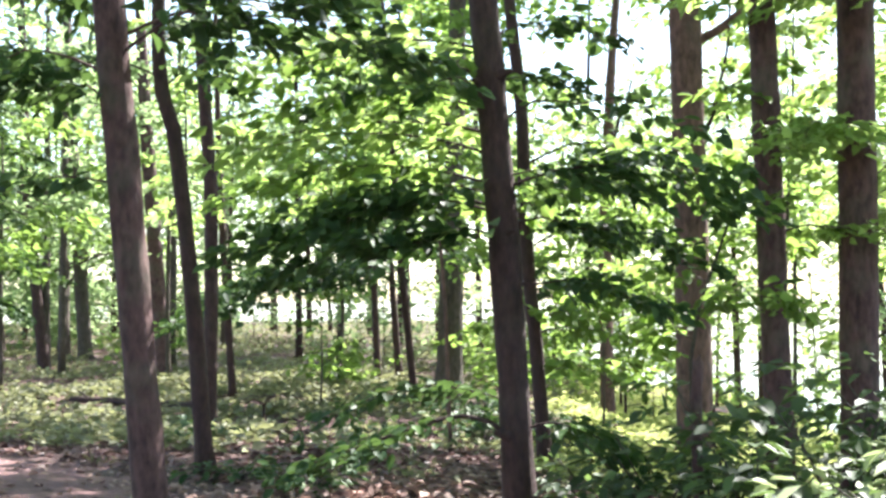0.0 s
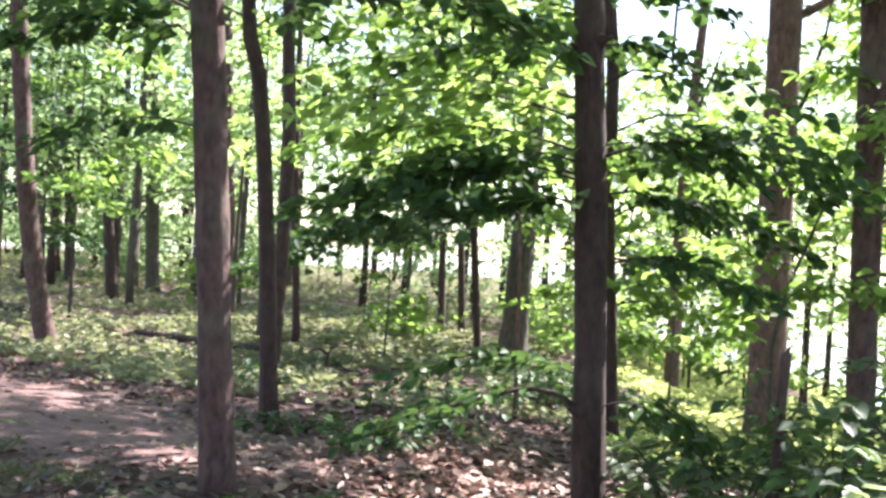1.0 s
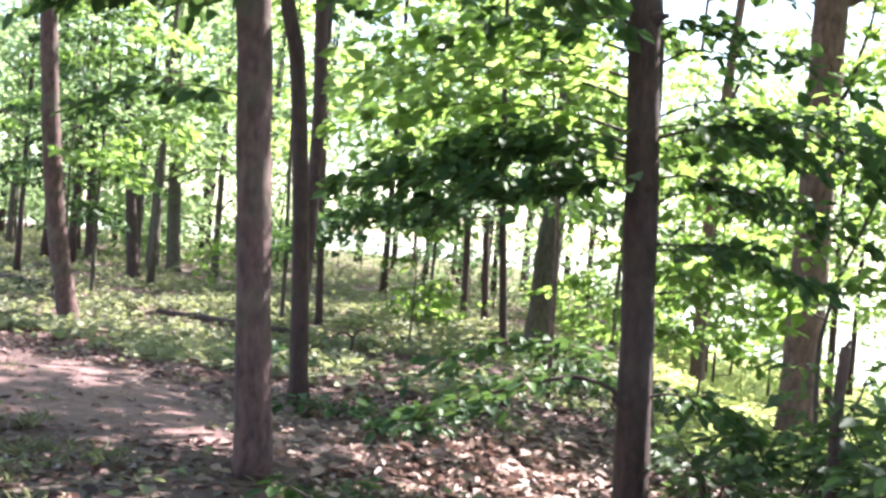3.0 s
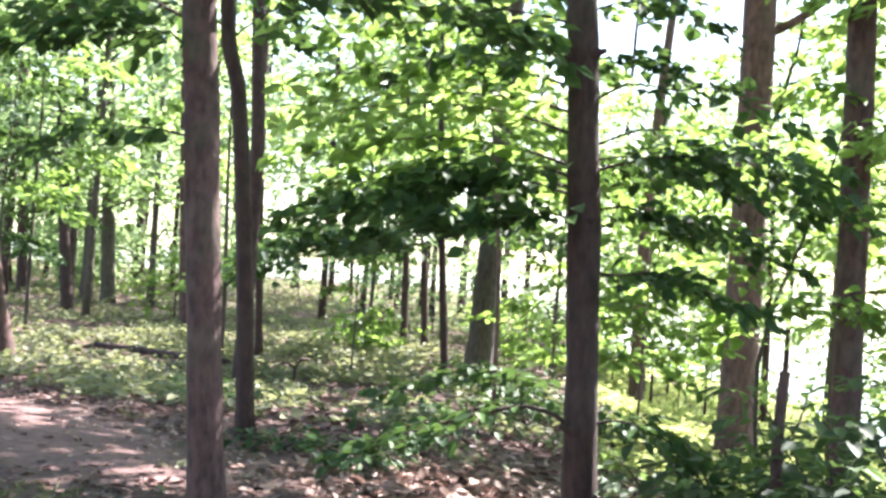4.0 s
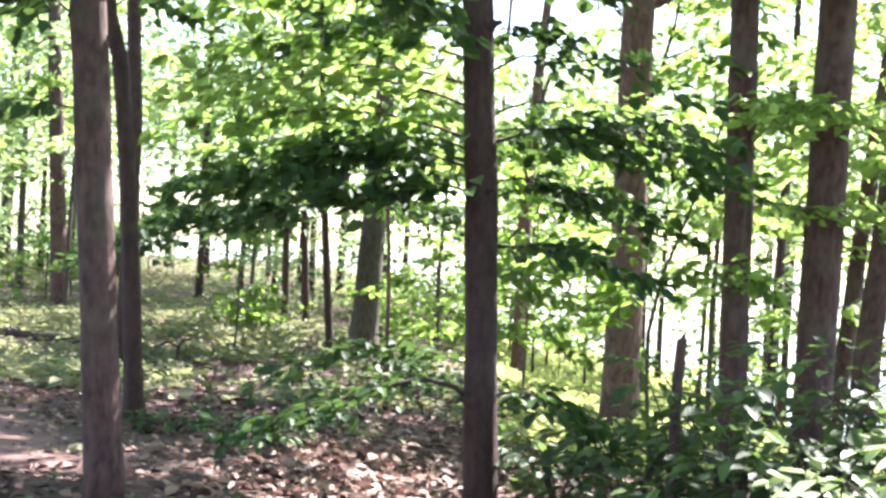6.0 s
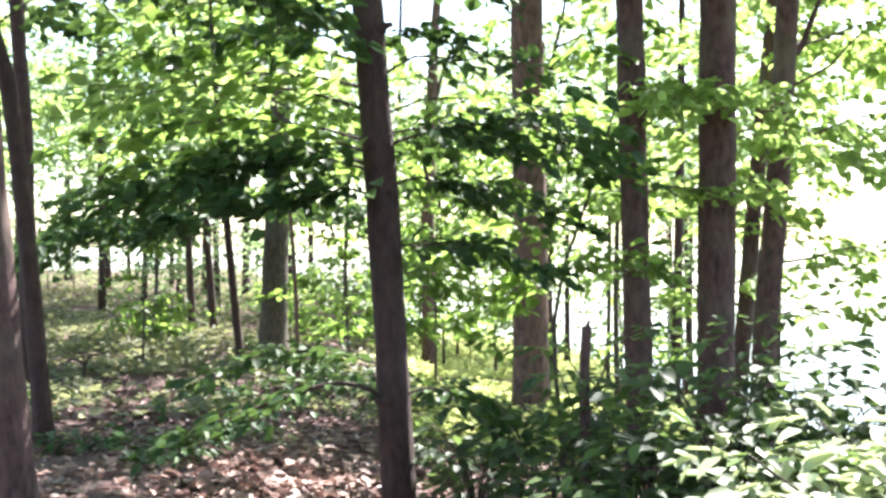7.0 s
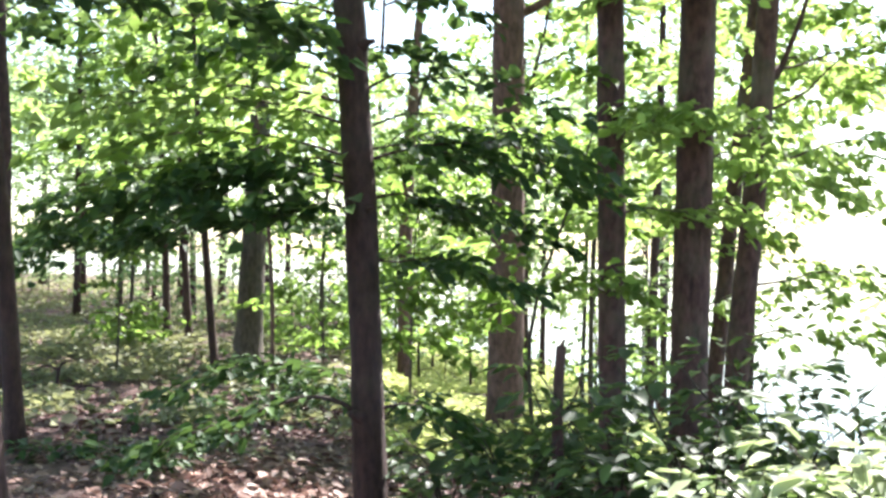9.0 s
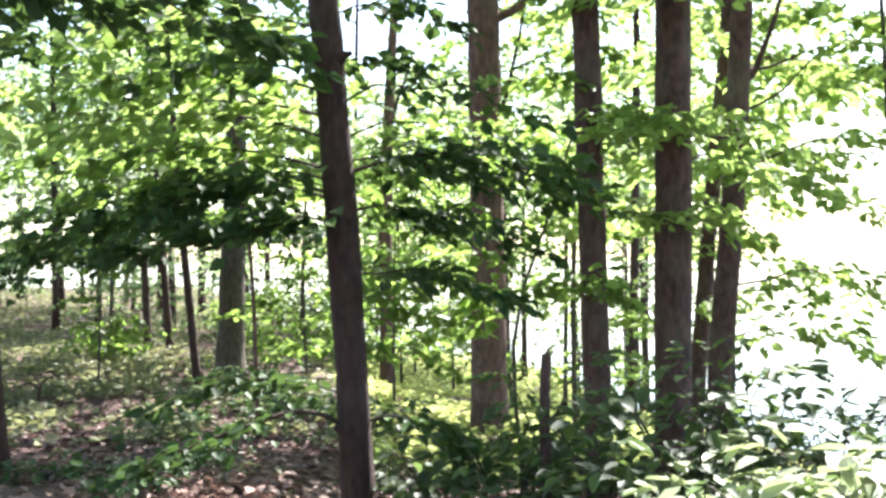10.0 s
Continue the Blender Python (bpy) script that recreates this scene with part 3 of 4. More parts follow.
tree([(0.2, 25.0, -0.7), (0.25, 25.0, 1.5)], 0.05, 0.035, 5.5, "slim leafy tree in bright light", TWIG, low=(2.6, 5.2, 1.8, 7, 0.19, 28), sides=6, group="saplings", leaf=LEAF_FAR, flare=0.1)
tree([(1.55, 18.4, -0.8), (1.6, 18.4, 1.5)], 0.022, 0.015, 3.0, "low leafy sapling on the lake slope", TWIG, low=(0.1, 2.8, 1.3, 11, 0.15, 34), sides=6, group="saplings", leaf=LEAF, flare=0.1)
tree([(0.35, 20.6, -0.7), (0.3, 20.6, 1.5)], 0.022, 0.015, 2.9, "low leafy sapling on the lake slope", TWIG, low=(0.0, 2.6, 1.2, 10, 0.15, 30), sides=6, group="saplings", leaf=LEAF, flare=0.1)
tree([(-2.5, 18.8, -0.4), (-2.45, 18.8, 1.5)], 0.018, 0.012, 1.9, "small sapling with low green leaves", TWIG, low=(0.3, 1.6, 0.7, 5, 0.13, 30), sides=6, group="saplings", leaf=LEAF, flare=0.1)
tree([(-0.98, 22.5, -0.5), (-0.92, 22.5, 3.0)], 0.04, 0.025, 6.2, "leafy sapling with sunlit layered sprays", TWIG, low=(2.7, 5.8, 2.4, 9, 0.2, 36), sides=6, group="saplings", leaf=LEAF_LIT, flare=0.1)
tree([(-9.33, 22.0, -0.4), (-9.5, 22.0, 2.0)], 0.03, 0.022, 5.0, "leafy sapling beside the path", TWIG, low=(0.9, 4.8, 1.7, 15, 0.14, 46), leaf=LEAF_SHADE, sides=6, group="saplings", flare=0.1)
tree([(-4.9, 20.5, -0.4), (-4.95, 20.5, 2.0)], 0.04, 0.03, 6.0, "leafy sapling beyond the path", TWIG, low=(2.4, 5.8, 1.9, 8, 0.16, 34), sides=6, group="saplings", leaf=LEAF_LIT, flare=0.1)
tree([(-9.6, 23.5, -0.4), (-9.6, 23.5, 2.0)], 0.04, 0.03, 6.5, "leafy sapling in the wood", TWIG, low=(2.4, 6.2, 2.2, 11, 0.17, 34), sides=6, group="saplings", flare=0.1)
tree([(-7.2, 26.0, -0.4), (-7.2, 26.0, 2.0)], 0.05, 0.035, 7.5, "leafy sapling in the wood", TWIG, low=(2.8, 7.0, 2.4, 10, 0.2, 30), sides=6, group="saplings", leaf=LEAF_FAR, flare=0.1)


def far_tree(x, y, r, h, leaves, size, z0, z1, rx, mat, leaf, label, group):
    """A tree of the background: trunk, a few limbs, clumps of leaves from z0 to z1."""
    SEED[0] += 1
    g = np.random.default_rng(SEED[0])
    z = gz(x, y) - 0.1
    ob = thing("tree", (x, y, z), label, "tree", group)
    lean = g.normal(0, 0.03, 2) * h
    pts = curve_points([(0, 0, 0), (lean[0] * 0.4, lean[1] * 0.4, h * 0.5), (lean[0], lean[1], h)], 12)
    rad = r * (1 - 0.75 * np.linspace(0, 1, 12) ** 1.4)
    rad[0] *= 1.3
    v, f = tube(pts, rad, 9, 0.02, SEED[0])
    part("trunk", mesh_of("trunk", v, f, mat), ob)
    L = Leaves()
    for k in range(5):
        zz = z0 - z + (z1 - z0) * (k + 0.3) / 5
        i = int(np.clip(zz / h * 11, 0, 10))
        a = g.uniform(0, 2 * np.pi)
        tip = pts[i] + [math.cos(a) * rx * 0.8, math.sin(a) * rx * 0.8, g.uniform(0.1, 0.8)]
        lv, lf = tube(curve_points([pts[i], (pts[i] + tip) / 2 + [0, 0, 0.2], tip], 6), np.linspace(0.35 * r, 0.012, 6), 5)
        part("limb", mesh_of("limb", lv, lf, mat), ob)
    crown(L, (lean[0] * 0.5, lean[1] * 0.5, (z0 + z1) / 2 - z), (rx, rx, (z1 - z0) / 2), leaves, size, g, 0.5, max(18, leaves // 60))
    part("crown", L.mesh("crown", leaf), ob, kind="stuff")
    return ob


# ---- the wood behind ----
g = np.random.default_rng(21)
spots = []


def free(x, y, gap):
    if all((x - p) ** 2 + (y - q) ** 2 > gap * gap for p, q in spots):
        spots.append((x, y))
        return True
    return False


# the dense wood beyond the path
made = 0
while made < 34:
    y = g.uniform(27, 58)
    x = g.uniform(-0.62 * y, -0.17 * y)
    if free(x, y, 2.3):
        made += 1
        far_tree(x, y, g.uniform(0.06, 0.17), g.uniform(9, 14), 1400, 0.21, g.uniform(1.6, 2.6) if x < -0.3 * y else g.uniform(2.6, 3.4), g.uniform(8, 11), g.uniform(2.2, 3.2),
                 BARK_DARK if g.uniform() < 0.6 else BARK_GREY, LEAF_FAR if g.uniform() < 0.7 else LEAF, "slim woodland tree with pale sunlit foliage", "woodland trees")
# the brighter wood in the middle, open below
made = 0
while made < 9:
    y = g.uniform(29, 50)
    x = g.uniform(-0.20 * y, -0.01 * y)
    if free(x, y, 2.0):
        made += 1
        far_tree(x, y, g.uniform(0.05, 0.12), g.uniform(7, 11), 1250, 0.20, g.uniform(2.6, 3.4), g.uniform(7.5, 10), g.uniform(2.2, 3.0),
                 BARK_DARK, LEAF_FAR if g.uniform() < 0.6 else LEAF_LIT, "slim woodland tree with sunlit yellow-green foliage", "woodland trees")
# tall trees added over the edge; their unseen crowns shade the ground under them
for x, y in [(-1.5, 36.5), (1.6, 39.0), (-4.6, 42.0)]:
    far_tree(x, y, 0.10, 14.0, 1500, 0.3, 9.0, 13.5, 3.0, BARK_DARK, LEAF, "tall slim tree added to shade the ground", "woodland trees")
# low growth towards the lake
made = 0
while made < 8:
    y = g.uniform(25, 42)
    x = min(g.uniform(0.03 * y, 0.30 * y), 9.5)
    if free(x, y, 1.8):
        made += 1
        top = 1.4 + 0.155 * y * g.uniform(0.6, 1.0) if x < 0.13 * y else 1.4 + 0.2 * y * g.uniform(0.6, 1.1)
        far_tree(x, y, g.uniform(0.02, 0.045), top + 0.3, 900, 0.16, gz(x, y) + g.uniform(0.4, 1.4), top, g.uniform(1.3, 1.9), BARK_DARK, LEAF_LIT if g.uniform() < 0.35 else LEAF_FAR,
                 "slender shore tree in full light", "shore trees")
# low growth under the dense wood
made = 0
while made < 26:
    y = g.uniform(38, 60)
    x = g.uniform(-0.75 * y, -0.27 * y)
    if free(x, y, 1.2):
        made += 1
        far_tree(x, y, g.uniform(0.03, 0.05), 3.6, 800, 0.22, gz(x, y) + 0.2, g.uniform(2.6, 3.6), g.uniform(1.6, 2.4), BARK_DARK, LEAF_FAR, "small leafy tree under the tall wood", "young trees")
# pale bushes under the open wood
made = 0
while made < 3:
    y = g.uniform(27, 46)
    x = g.uniform(-0.34 * y, 0.06 * y)
    if not -0.27 < x / y < -0.16 and free(x, y, 0.9):
        made += 1
        far_tree(x, y, g.uniform(0.015, 0.03), 2.0, 320, 0.15, gz(x, y) + 0.1, gz(x, y) + g.uniform(0.6, 1.2), g.uniform(0.8, 1.4), BARK_DARK, LEAF_FAR, "bush with light-paled leaves under open trees", "woodland bushes")
# pale growth that half closes the bright edge under the dark limbs
for x, y, low, top, wide in [(-4.6, 31.0, 0.3, 2.0, 1.0), (-3.9, 34.0, 0.6, 2.7, 1.2), (-2.9, 31.5, 0.2, 2.4, 1.1), (-2.4, 36.0, 0.8, 3.0, 1.4), (-1.3, 29.0, 0.2, 2.0, 0.9), (-8.8, 42.0, 0.5, 2.6, 1.2), (-10.4, 45.0, 0.4, 3.0, 1.5), (-1.0, 38.0, 0.8, 3.2, 1.3)]:
    far_tree(x, y, 0.022, top - gz(x, y) + 0.2, 300, 0.17, gz(x, y) + low, top, wide, BARK_DARK, LEAF_FAR, "bush with light-paled leaves under open trees", "woodland bushes")
# dark bushes in front of the bright edge
for x, y, top in [(0.3, 23.0, 0.6), (-3.2, 24.5, 0.3), (1.4, 26.0, 0.8), (-8.8, 29.5, 1.4)]:
    far_tree(x, y, 0.02, top + 0.2, 260, 0.17, gz(x, y) + 0.1, top, 1.0, BARK_DARK, LEAF, "dark leafy bush against bright light", "woodland bushes")
for x, y, top in [(-0.4, 26.6, 0.9), (0.8, 30.0, 1.1)]:
    far_tree(x, y, 0.025, top + 0.2, 420, 0.17, gz(x, y) + 0.2, top, 1.3, BARK_DARK, LEAF_LIT if y < 30 else LEAF_FAR, "leafy bush in the shade of trees", "woodland bushes")
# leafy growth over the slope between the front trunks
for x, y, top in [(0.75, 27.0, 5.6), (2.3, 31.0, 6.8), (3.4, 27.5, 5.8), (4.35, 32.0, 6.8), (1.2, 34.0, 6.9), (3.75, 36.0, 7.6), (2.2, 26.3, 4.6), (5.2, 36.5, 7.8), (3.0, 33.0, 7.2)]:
    far_tree(x, y, 0.03, top + 0.3, 1000, 0.17, gz(x, y) + 0.6, top, 1.5, BARK_DARK, LEAF_LIT if y < 30 else LEAF_FAR, "slender shore tree in full light", "shore trees")
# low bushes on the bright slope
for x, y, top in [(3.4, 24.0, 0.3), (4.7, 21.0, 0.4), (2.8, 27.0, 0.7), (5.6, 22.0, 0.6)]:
    far_tree(x, y, 0.012, top - gz(x, y) + 0.1, 230, 0.14, gz(x, y) + 0.1, top, 0.7, BARK_DARK, LEAF_LIT, "small bush with backlit yellow-green leaves", "slope bushes")
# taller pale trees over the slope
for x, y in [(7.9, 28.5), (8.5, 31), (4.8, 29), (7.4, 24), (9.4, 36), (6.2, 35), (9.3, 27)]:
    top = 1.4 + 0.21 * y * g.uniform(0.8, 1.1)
    far_tree(x, y, g.uniform(0.06, 0.1), top + 0.6, 1100, 0.18, g.uniform(1.5, 2.2), top, g.uniform(1.7, 2.3), BARK_DARK, LEAF_FAR, "tall slender tree with light-paled leaves by the lake", "shore trees")
# unseen trees added behind and beside the path to shade it
for x, y in [(-4, 3.2), (4.6, 3.0), (0.5, -2.5), (-5, -4), (-1, -6), (4, -5), (7, 1), (-6, 3), (-9, 8), (-12, 14), (0, -11), (9, -7), (-10, -6), (8.5, 6), (10.8, 7.2), (12.5, 17.5), (2, -3), (-3, -1)]:
    far_tree(x, y, g.uniform(0.12, 0.2), g.uniform(12, 16), 1900, 0.3, g.uniform(5, 6.5), g.uniform(11, 14), g.uniform(3.6, 4.6), BARK_PINE, LEAF, "unseen tall tree added for its shade", "forest trees")


# ---- shrubs ----
def leaf_mesh(name, length, width, mat, bend):
    """One broad pointed leaf with a folded rib and a hanging tip."""
    u = np.array([0.0, 0.18, 0.42, 0.68, 0.88, 1.0])
    w = np.array([0.03, 0.34, 0.5, 0.38, 0.16, 0.0]) * width
    verts = []
    for k in range(6):
        y = u[k] * length
        z = -bend * length * u[k] ** 2
        verts += [(-w[k], y, z + 0.22 * w[k]), (0, y, z), (w[k], y, z + 0.22 * w[k])]
    faces = []
    for k in range(5):
        a = 3 * k
        faces += [(a, a + 1, a + 4, a + 3), (a + 1, a + 2, a + 5, a + 4)]
    return mesh_of(name, verts, faces, mat)


SHRUB_SINGLE = SHRUB.copy()
SHRUB_SINGLE.name = "shrub_leaf"
nt = SHRUB_SINGLE.node_tree
oi = nt.nodes.new("ShaderNodeObjectInfo")
for node in nt.nodes:
    if node.type == "VALTORGB":
        nt.links.new(oi.outputs["Random"], node.inputs[0])
LITTER_SINGLE = LITTER.copy()
LITTER_SINGLE.name = "fallen_leaf"
nt = LITTER_SINGLE.node_tree
oi = nt.nodes.new("ShaderNodeObjectInfo")
for node in nt.nodes:
    if node.type == "VALTORGB":
        nt.links.new(oi.outputs["Random"], node.inputs[0])
LEAF_SHAPES = [leaf_mesh("leaf", 0.15, 0.10, SHRUB_SINGLE, 0.12), leaf_mesh("leaf", 0.13, 0.095, SHRUB_SINGLE, 0.25), leaf_mesh("leaf", 0.165, 0.105, SHRUB_SINGLE, 0.02)]


def shrub(x, y, reach, height, stems, size, density, label, singles=0, leaf=SHRUB, lean=(0, 0), group="shrubs"):
    """A shrub: bowed stems from one root, branchlets of broad leaves in tiers."""
    SEED[0] += 1
    g = np.random.default_rng(SEED[0])
    o = np.array([x, y, gz(x, y) - 0.03])
    ob = thing("shrub", tuple(o), label, "shrub", group)
    L = Leaves()
    for k in range(stems):
        a = 2 * np.pi * (k + g.uniform(-0.3, 0.3)) / stems
        out = np.array([math.sin(a) * reach + lean[0], math.cos(a) * reach + lean[1], 0]) * g.uniform(0.5, 1.1)
        h = height * g.uniform(0.65, 1.1)
        pts = curve_points([(0, 0, 0), tuple(out * 0.35 + [0, 0, h * 0.62]), tuple(out + [0, 0, h])], 8)
        v, f = tube(pts, np.linspace(0.012, 0.004, 8), 5)
        part("stem", mesh_of("stem", v, f, TWIG), ob)
        for j in range(5):
            i = 2 + j
            d = np.array([math.sin(a + g.normal(0, 0.9)), math.cos(a + g.normal(0, 0.9)), g.uniform(-0.1, 0.25)])
            spray(L, pts[i], d, reach * g.uniform(0.4, 0.75), size, density, g, 0.2, 0.17, 0.42)
        spray(L, pts[-1], unit(out + [0, 0, 0.05]), reach * 0.5, size, density, g, 0.22, 0.17, 0.45)
    part("foliage", L.mesh("foliage", leaf), ob, kind="stuff")
    for k in range(singles):
        a = g.uniform(0, 2 * np.pi)
        rr = reach * math.sqrt(g.uniform(0.05, 1.0))
        p = Vector((math.sin(a) * rr + lean[0] * 0.7, math.cos(a) * rr + lean[1] * 0.7, height * (0.55 + 0.5 * g.uniform() - 0.25 * (rr / reach) ** 2)))
        lf = part("leaf", LEAF_SHAPES[k % 3], ob)
        s = g.uniform(0.6, 1.0)
        lf.matrix_local = Matrix.LocRotScale(p, Euler((g.normal(-0.1, 0.15), g.normal(0, 0.16), -a + g.normal(0, 0.7))), (s, s, s))
    return ob


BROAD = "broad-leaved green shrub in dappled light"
SUNNY = "broad-leaved shrub with sunlight painted into its leaves"
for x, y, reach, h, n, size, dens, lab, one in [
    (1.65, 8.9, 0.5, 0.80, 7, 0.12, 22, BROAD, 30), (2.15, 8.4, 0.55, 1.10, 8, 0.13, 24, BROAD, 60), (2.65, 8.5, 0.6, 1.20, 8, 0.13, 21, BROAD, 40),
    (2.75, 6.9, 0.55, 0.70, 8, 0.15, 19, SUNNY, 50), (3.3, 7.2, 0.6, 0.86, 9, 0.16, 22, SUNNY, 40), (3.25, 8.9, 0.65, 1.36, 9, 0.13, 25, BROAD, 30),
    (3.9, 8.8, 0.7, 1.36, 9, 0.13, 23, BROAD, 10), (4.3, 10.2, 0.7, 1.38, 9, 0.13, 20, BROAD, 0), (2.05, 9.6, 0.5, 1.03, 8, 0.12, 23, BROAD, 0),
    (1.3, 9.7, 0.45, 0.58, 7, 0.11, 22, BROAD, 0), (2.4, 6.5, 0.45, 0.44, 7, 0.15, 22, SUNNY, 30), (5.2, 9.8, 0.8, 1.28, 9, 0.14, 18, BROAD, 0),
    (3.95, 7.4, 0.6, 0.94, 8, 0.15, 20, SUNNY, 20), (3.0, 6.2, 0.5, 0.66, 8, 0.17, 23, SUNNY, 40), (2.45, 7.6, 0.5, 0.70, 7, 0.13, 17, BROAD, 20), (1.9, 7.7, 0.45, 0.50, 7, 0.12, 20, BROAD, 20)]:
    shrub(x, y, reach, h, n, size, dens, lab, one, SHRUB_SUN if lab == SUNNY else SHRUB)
for x, y, reach, h, n, size in [(-0.75, 10.1, 0.3, 0.18, 5, 0.10), (-1.5, 10.8, 0.3, 0.16, 5, 0.10), (1.0, 14.2, 0.5, 0.45, 6, 0.12), (0.1, 15.4, 0.5, 0.35, 6, 0.12), (-0.95, 14.4, 0.4, 0.3, 5, 0.11),
                               (-0.2, 17.4, 0.6, 0.5, 7, 0.13), (-2.9, 13.8, 0.4, 0.25, 5, 0.12), (-0.6, 7.3, 0.2, 0.22, 5, 0.09)]:
    shrub(x, y, reach, h, n, size, 24, "low leafy bush on the forest floor", 0, LEAF_SHADE, group="low bushes")


# ---- forest floor growth ----
PATH_LINE = [(-9.5, 15.5), (-5.5, 12.8), (-3.2, 11.0), (-1.2, 9.7), (0.6, 9.0)]
LITTER_LINE = [(-2.4, 10.6), (-0.3, 9.6), (1.0, 10.8)]


def off_line(p, line):
    best = np.full(len(p), 1e9)
    for a, b in zip(line, line[1:]):
        a, b = np.array(a), np.array(b)
        u = np.clip(((p - a) @ (b - a)) / ((b - a) @ (b - a)), 0, 1)
        best = np.minimum(best, np.linalg.norm(p - (a + u[:, None] * (b - a)), axis=1))
    return best


def field(name, n, xs, ys, label, category, mat, lo, hi, size, blades, keep, tilt=0.5, seed=5):
    """Many small plants over an area, as one object."""
    g = np.random.default_rng(seed)
    p = np.stack([g.uniform(*xs, n), g.uniform(*ys, n)], -1)
    p = p[keep(p, g)]
    m = len(p)
    h = g.uniform(lo, hi, m)
    L = Leaves()
    for k in range(blades):
        a = g.uniform(0, 2 * np.pi, m)
        r = g.uniform(0.0, 0.10, m)
        pos = np.stack([p[:, 0] + np.sin(a) * r, p[:, 1] + np.cos(a) * r, ground_z(p[:, 0], p[:, 1]) + h * g.uniform(0.5, 1.1, m)], -1)
        along = np.stack([np.sin(a), np.cos(a), g.uniform(-0.3, 0.5, m)], -1)
        up = np.array([0, 0, 1.0]) + g.normal(0, tilt, (m, 3))
        ln = size * g.uniform(0.6, 1.3, m)
        L.add(pos, along, up, ln, ln * g.uniform(0.5, 0.75, m))
    ob = new(name, L.mesh(name, mat))
    return tagged(ob, label, category, kind="stuff")


def clumpy(p, scale, level):
    return np.array([noise.noise(Vector((x * scale, y * scale, 3.0))) for x, y in p]) > level


field("undergrowth", 22000, (-30, 1.1), (12.5, 62), "knee-high green plants covering the forest floor", "undergrowth", HERB, 0.02, 0.17, 0.13, 5,
      lambda p, g: (off_line(p, PATH_LINE) > 1.25) & (off_line(p, [(-7.2, 20.6), (-4.5, 19.2)]) > 0.45) & (off_line(p, [(-3.4, 17.4), (-2.3, 17.3)]) > 0.5) & (clumpy(p, 0.6, -0.04) & (p[:, 1] > 15) | clumpy(p, 0.45, 0.12) | (clumpy(p, 0.7, -0.1) & (p[:, 0] > -4.5) & (p[:, 0] < -0.6))) & (p[:, 0] > -0.75 * p[:, 1]), seed=5)
field("leafy_undergrowth", 2600, (-8.5, -1.6), (14.0, 29.0), "soft green plants in dense drifts among trunks", "undergrowth", HERB, 0.03, 0.20, 0.12, 6,
      lambda p, g: (off_line(p, PATH_LINE) > 1.6) & (off_line(p, [(-7.2, 20.6), (-4.5, 19.2)]) > 0.45) & (off_line(p, [(-3.4, 17.4), (-2.3, 17.3)]) > 0.5) & clumpy(p, 0.38, -0.12) & (p[:, 0] < -0.09 * p[:, 1]), seed=15)
field("low_plants", 1000, (-9, 2), (6.5, 14), "small green seedlings among dry leaves", "seedlings", HERB, 0.02, 0.13, 0.08, 5,
      lambda p, g: (off_line(p, PATH_LINE) > 0.75) & (off_line(p, LITTER_LINE) > 0.55) & clumpy(p, 0.8, 0.0) & ((p[:, 0] > -1.2) | (p[:, 1] > 12) | (g.uniform(size=len(p)) < 0.25)), seed=6)
field("shore_plants", 11000, (0.8, 12), (12, 42), "sun-brightened green plants on the lake slope", "undergrowth", GRASS_SUN, 0.02, 0.14, 0.11, 7,
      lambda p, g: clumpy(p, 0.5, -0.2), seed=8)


def path():
    """A trodden strip of pale soil with ragged edges, just proud of the forest floor."""
    mid = curve_points([(x, y, 0) for x, y in PATH_LINE[:4]], 70)
    g = np.random.default_rng(14)
    verts, faces = [], []
    for i, p in enumerate(mid):
        d = unit(mid[min(i + 1, 69)] - mid[max(i - 1, 0)])
        side = np.array([-d[1], d[0], 0])
        half = 1.35 * min(1.0, (69 - i) / 14 + 0.05)
        for k in range(9):
            u = (k - 4) / 4
            q = p + [-0.35, -0.75, 0] + side * half * (u + (g.normal(0, 0.16) if abs(u) > 0.9 else 0))
            verts.append((q[0], q[1], gz(q[0], q[1]) + 0.032 - 0.03 * u * u))
        if i:
            a = 9 * i
            faces += [(a - 9 + k, a - 8 + k, a + 1 + k, a + k) for k in range(8)]
    tagged(new("path", mesh_of("path", verts, faces, PATH_SOIL)), "trodden pinkish soil path through the wood", "path", kind="structure")


path()


def grass():
    """Tufts of narrow blades in the shade beside the path."""
    g = np.random.default_rng(31)
    p = np.stack([g.uniform(-7.5, 3, 2600), g.uniform(5.0, 12, 2600)], -1)
    p = p[(off_line(p, PATH_LINE) > 0.7) & (off_line(p, LITTER_LINE) > 0.7) & clumpy(p, 1.1, 0.14)]
    p = np.repeat(p, 9, axis=0)
    m = len(p)
    p = p + g.normal(0, 0.07, (m, 2))
    a = g.uniform(0, 2 * np.pi, m)
    along = np.stack([np.sin(a) * 0.7, np.cos(a) * 0.7, g.uniform(0.3, 1.0, m)], -1)
    L = Leaves()
    L.add(np.column_stack([p, ground_z(p[:, 0], p[:, 1]) + 0.004]), along, np.array([0, 0, 1.0]) + g.normal(0, 0.4, (m, 3)), g.uniform(0.05, 0.13, m), g.uniform(0.006, 0.011, m))
    ob = new("grass", L.mesh("grass", HERB))
    tagged(ob, "tufts of green grass beside the path", "grass", kind="stuff")


grass()


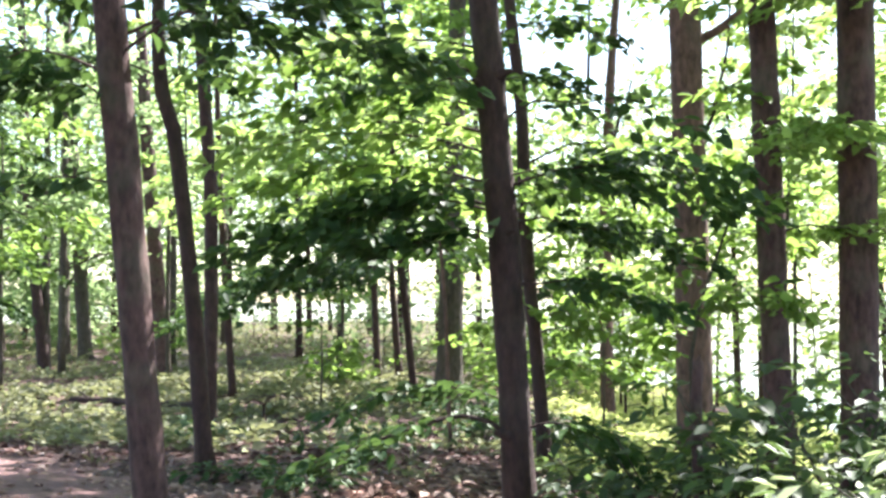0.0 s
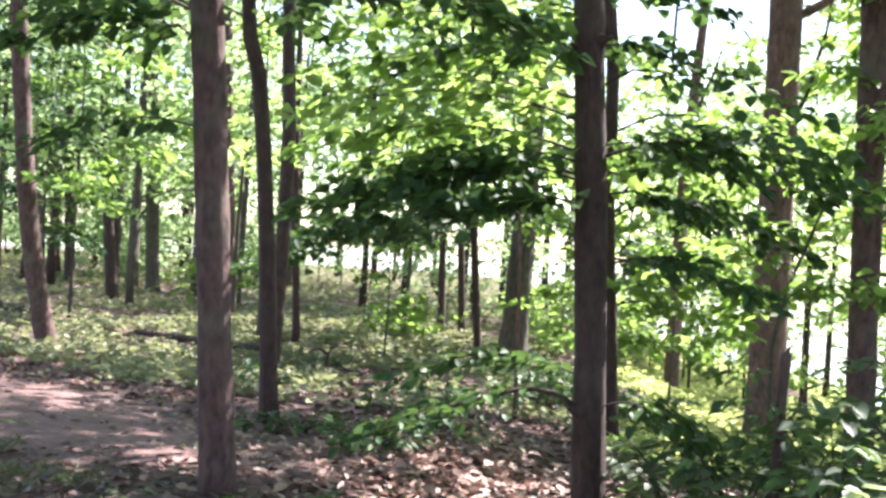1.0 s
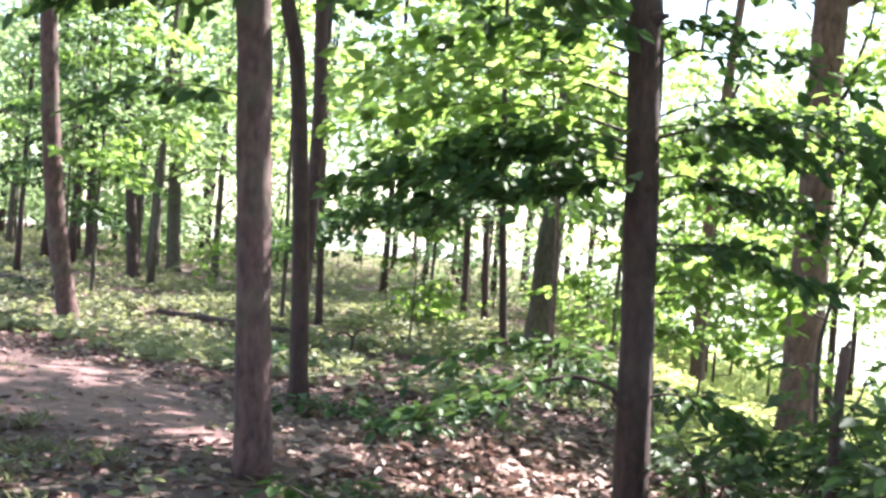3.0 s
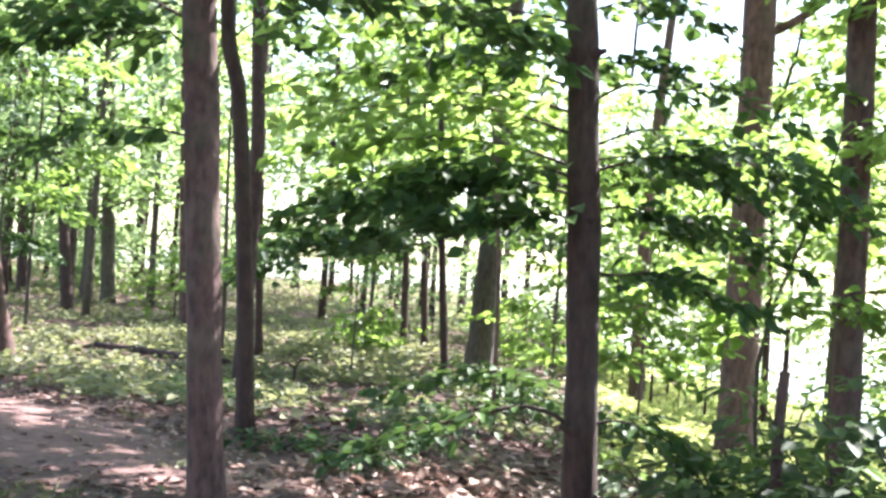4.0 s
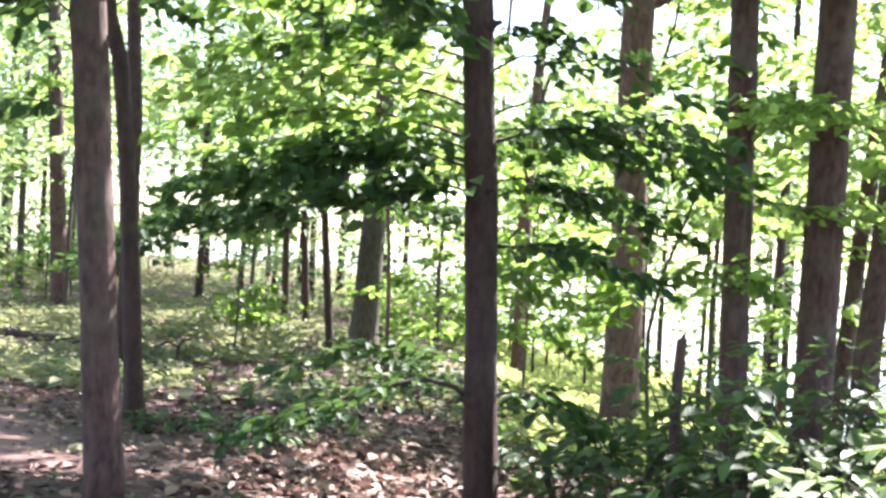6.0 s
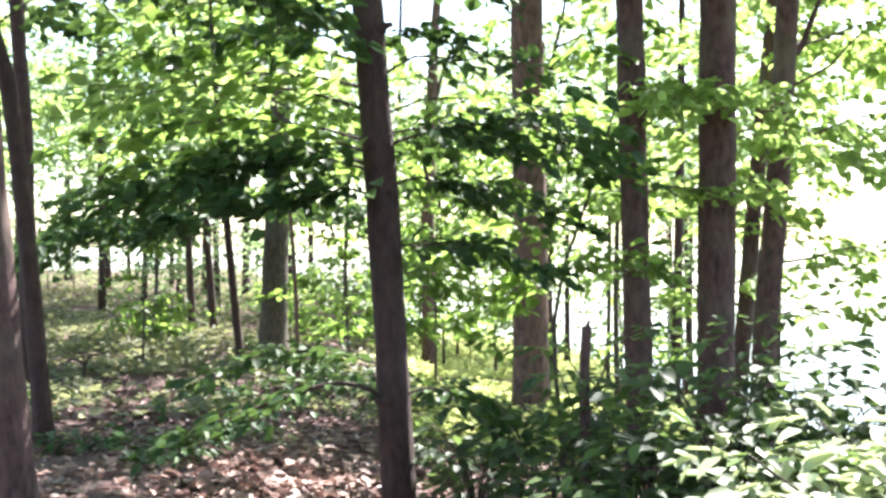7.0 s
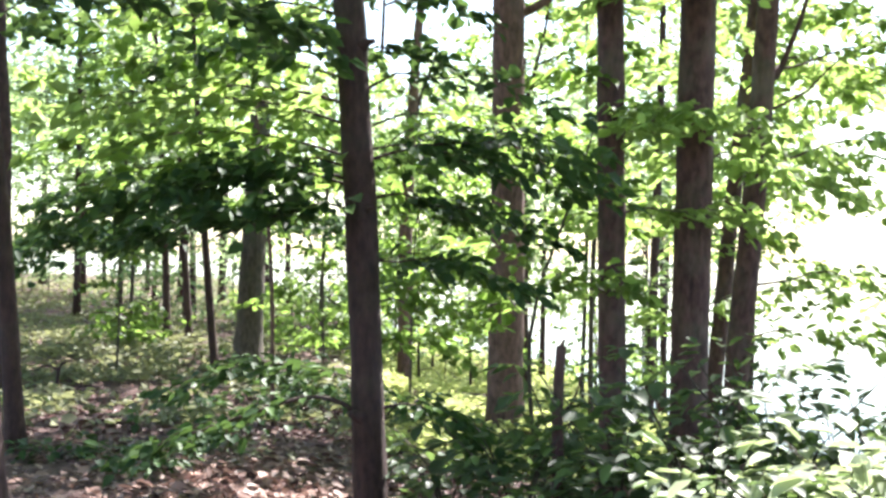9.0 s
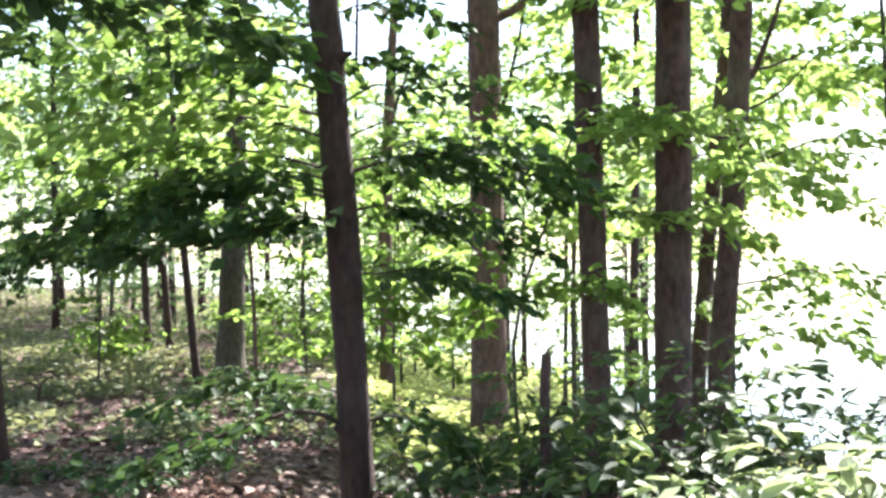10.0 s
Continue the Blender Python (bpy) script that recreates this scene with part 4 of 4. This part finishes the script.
def litter():
    g = np.random.default_rng(12)
    n = 16000
    p = np.stack([g.uniform(-9, 5, n), g.uniform(4.5, 19, n)], -1)
    near = off_line(p, LITTER_LINE)
    p = p[(g.uniform(size=n) < 0.08 + 0.12 * (off_line(p, PATH_LINE) < 1.0) + 0.45 * (near < 1.1))]
    q = np.stack([g.normal(-0.05, 0.7, 1500), g.normal(9.5, 1.0, 1500)], -1)
    p = np.concatenate([p, q])
    m = len(p)
    pos = np.column_stack([p, ground_z(p[:, 0], p[:, 1]) + g.uniform(0.005, 0.04, m)])
    a = g.uniform(0, 2 * np.pi, m)
    along = np.stack([np.sin(a), np.cos(a), g.normal(0, 0.25, m)], -1)
    up = np.array([0, 0, 1.0]) + g.normal(0, 0.4, (m, 3))
    ln = np.where(np.arange(m) < m - len(q), g.uniform(0.04, 0.085, m), g.uniform(0.06, 0.13, m))
    L = Leaves()
    L.add(pos, along, up, ln, ln * g.uniform(0.5, 0.8, m))
    # dark brown leaves lying flat under the fresh ones
    k = 40000
    w = np.stack([g.uniform(-8, 4, k), g.uniform(-1, 17, k)], -1)
    w = w[(off_line(w, PATH_LINE[:4]) > 0.55) | (g.uniform(size=k) < 0.15)]
    k = len(w)
    az = g.uniform(0, 2 * np.pi, k)
    D = Leaves()
    D.add(np.column_stack([w, ground_z(w[:, 0], w[:, 1]) + g.uniform(0.002, 0.02, k)]), np.stack([np.sin(az), np.cos(az), g.normal(0, 0.2, k)], -1),
          np.array([0, 0, 1.0]) + g.normal(0, 0.3, (k, 3)), g.uniform(0.05, 0.12, k), g.uniform(0.03, 0.07, k))
    tagged(new("dark_litter", D.mesh("dark_litter", LITTER_DARK)), "dark brown leaves covering the soil", "leaf litter", kind="stuff")
    ob = new("leaf_litter", L.mesh("leaf_litter", LITTER))
    tagged(ob, "dry tan fallen leaves strewn over the ground", "leaf litter", kind="stuff")
    # the largest fallen leaves, curled, one by one
    shapes = [leaf_mesh("leaf", 0.15, 0.10, LITTER_SINGLE, -0.25), leaf_mesh("leaf", 0.13, 0.09, LITTER_SINGLE, 0.3), leaf_mesh("leaf", 0.17, 0.11, LITTER_SINGLE, -0.1)]
    for k in range(160):
        x, y = g.normal(0.0, 0.55), g.normal(9.4, 0.8)
        s = g.uniform(0.4, 0.8)
        lf = part("leaf", shapes[k % 3], ob)
        lf.matrix_local = Matrix.LocRotScale(Vector((x, y, gz(x, y) + 0.03)), Euler((g.normal(0, 0.3), g.normal(0, 0.35), g.uniform(0, 6.28))), (s, s, s))


litter()


# ---- dead wood ----
def dead_wood(name, label, category, sticks, mat, at):
    """Fallen wood: each stick is a list of points and two radii."""
    SEED[0] += 1
    ob = thing(name, at, label, category)
    for k, (ctrl, r0, r1) in enumerate(sticks):
        pts = curve_points(ctrl, 14)
        v, f = tube(pts - np.array(at), np.linspace(r0, r1, 14), 9, 0.06, SEED[0] + k)
        part("stem" if k == 0 else "branch", mesh_of("stem", v, f, mat), ob)
    return ob


z = gz(-6.0, 20.4)
dead_wood("fallen_log", "thin dark fallen log lying in undergrowth", "log", [([(-7.15, 20.9, z + 0.08), (-6.1, 20.35, z + 0.08), (-4.5, 19.5, z + 0.07)], 0.048, 0.072), ([(-6.7, 20.65, z + 0.07), (-6.85, 20.55, z + 0.24)], 0.02, 0.01)], BARK_DARK, (-6.0, 20.4, z))
z = gz(-11.7, 24.7)
dead_wood("fallen_log", "dark fallen log half sunk in green plants", "log", [([(-13.3, 25.4, z + 0.08), (-12.0, 24.8, z + 0.11), (-10.6, 24.1, z + 0.08)], 0.06, 0.095)], BARK_DARK, (-11.7, 24.7, z))
z = gz(-2.8, 17.2)
dead_wood("dead_branch", "broken dead branch lying on the leaf litter", "branch", [([(-3.12, 17.2, z + 0.02), (-2.98, 17.18, z + 0.05), (-2.80, 17.15, z + 0.07), (-2.55, 17.1, z + 0.05), (-2.35, 17.05, z + 0.12)], 0.036, 0.012),
          ([(-2.92, 17.25, z + 0.02), (-2.94, 17.25, z + 0.18), (-2.92, 17.25, z + 0.32), (-2.86, 17.22, z + 0.40), (-2.76, 17.2, z + 0.42)], 0.026, 0.014), ([(-2.93, 17.24, z + 0.30), (-3.05, 17.2, z + 0.36), (-3.2, 17.2, z + 0.30)], 0.020, 0.009),
          ([(-3.05, 17.0, z + 0.02), (-2.9, 16.95, z + 0.07), (-2.72, 16.9, z + 0.04)], 0.030, 0.014), ([(-2.78, 17.35, z + 0.02), (-2.6, 17.3, z + 0.10), (-2.42, 17.3, z + 0.08)], 0.018, 0.008)], BARK_DARK, (-2.8, 17.2, z))
z = gz(1.83, 8.67)
dead_wood("broken_stem", "upright broken stem without leaves among shrubs", "stump", [([(1.83, 8.67, z - 0.05), (1.85, 8.67, 0.25), (1.84, 8.67, 0.55), (1.86, 8.67, 0.91)], 0.038, 0.031), ([(1.85, 8.67, 0.88), (1.875, 8.67, 0.95)], 0.02, 0.007), ([(1.84, 8.67, 0.48), (1.93, 8.64, 0.60), (1.97, 8.62, 0.75)], 0.012, 0.005)], BARK_PINE, (1.83, 8.67, z))
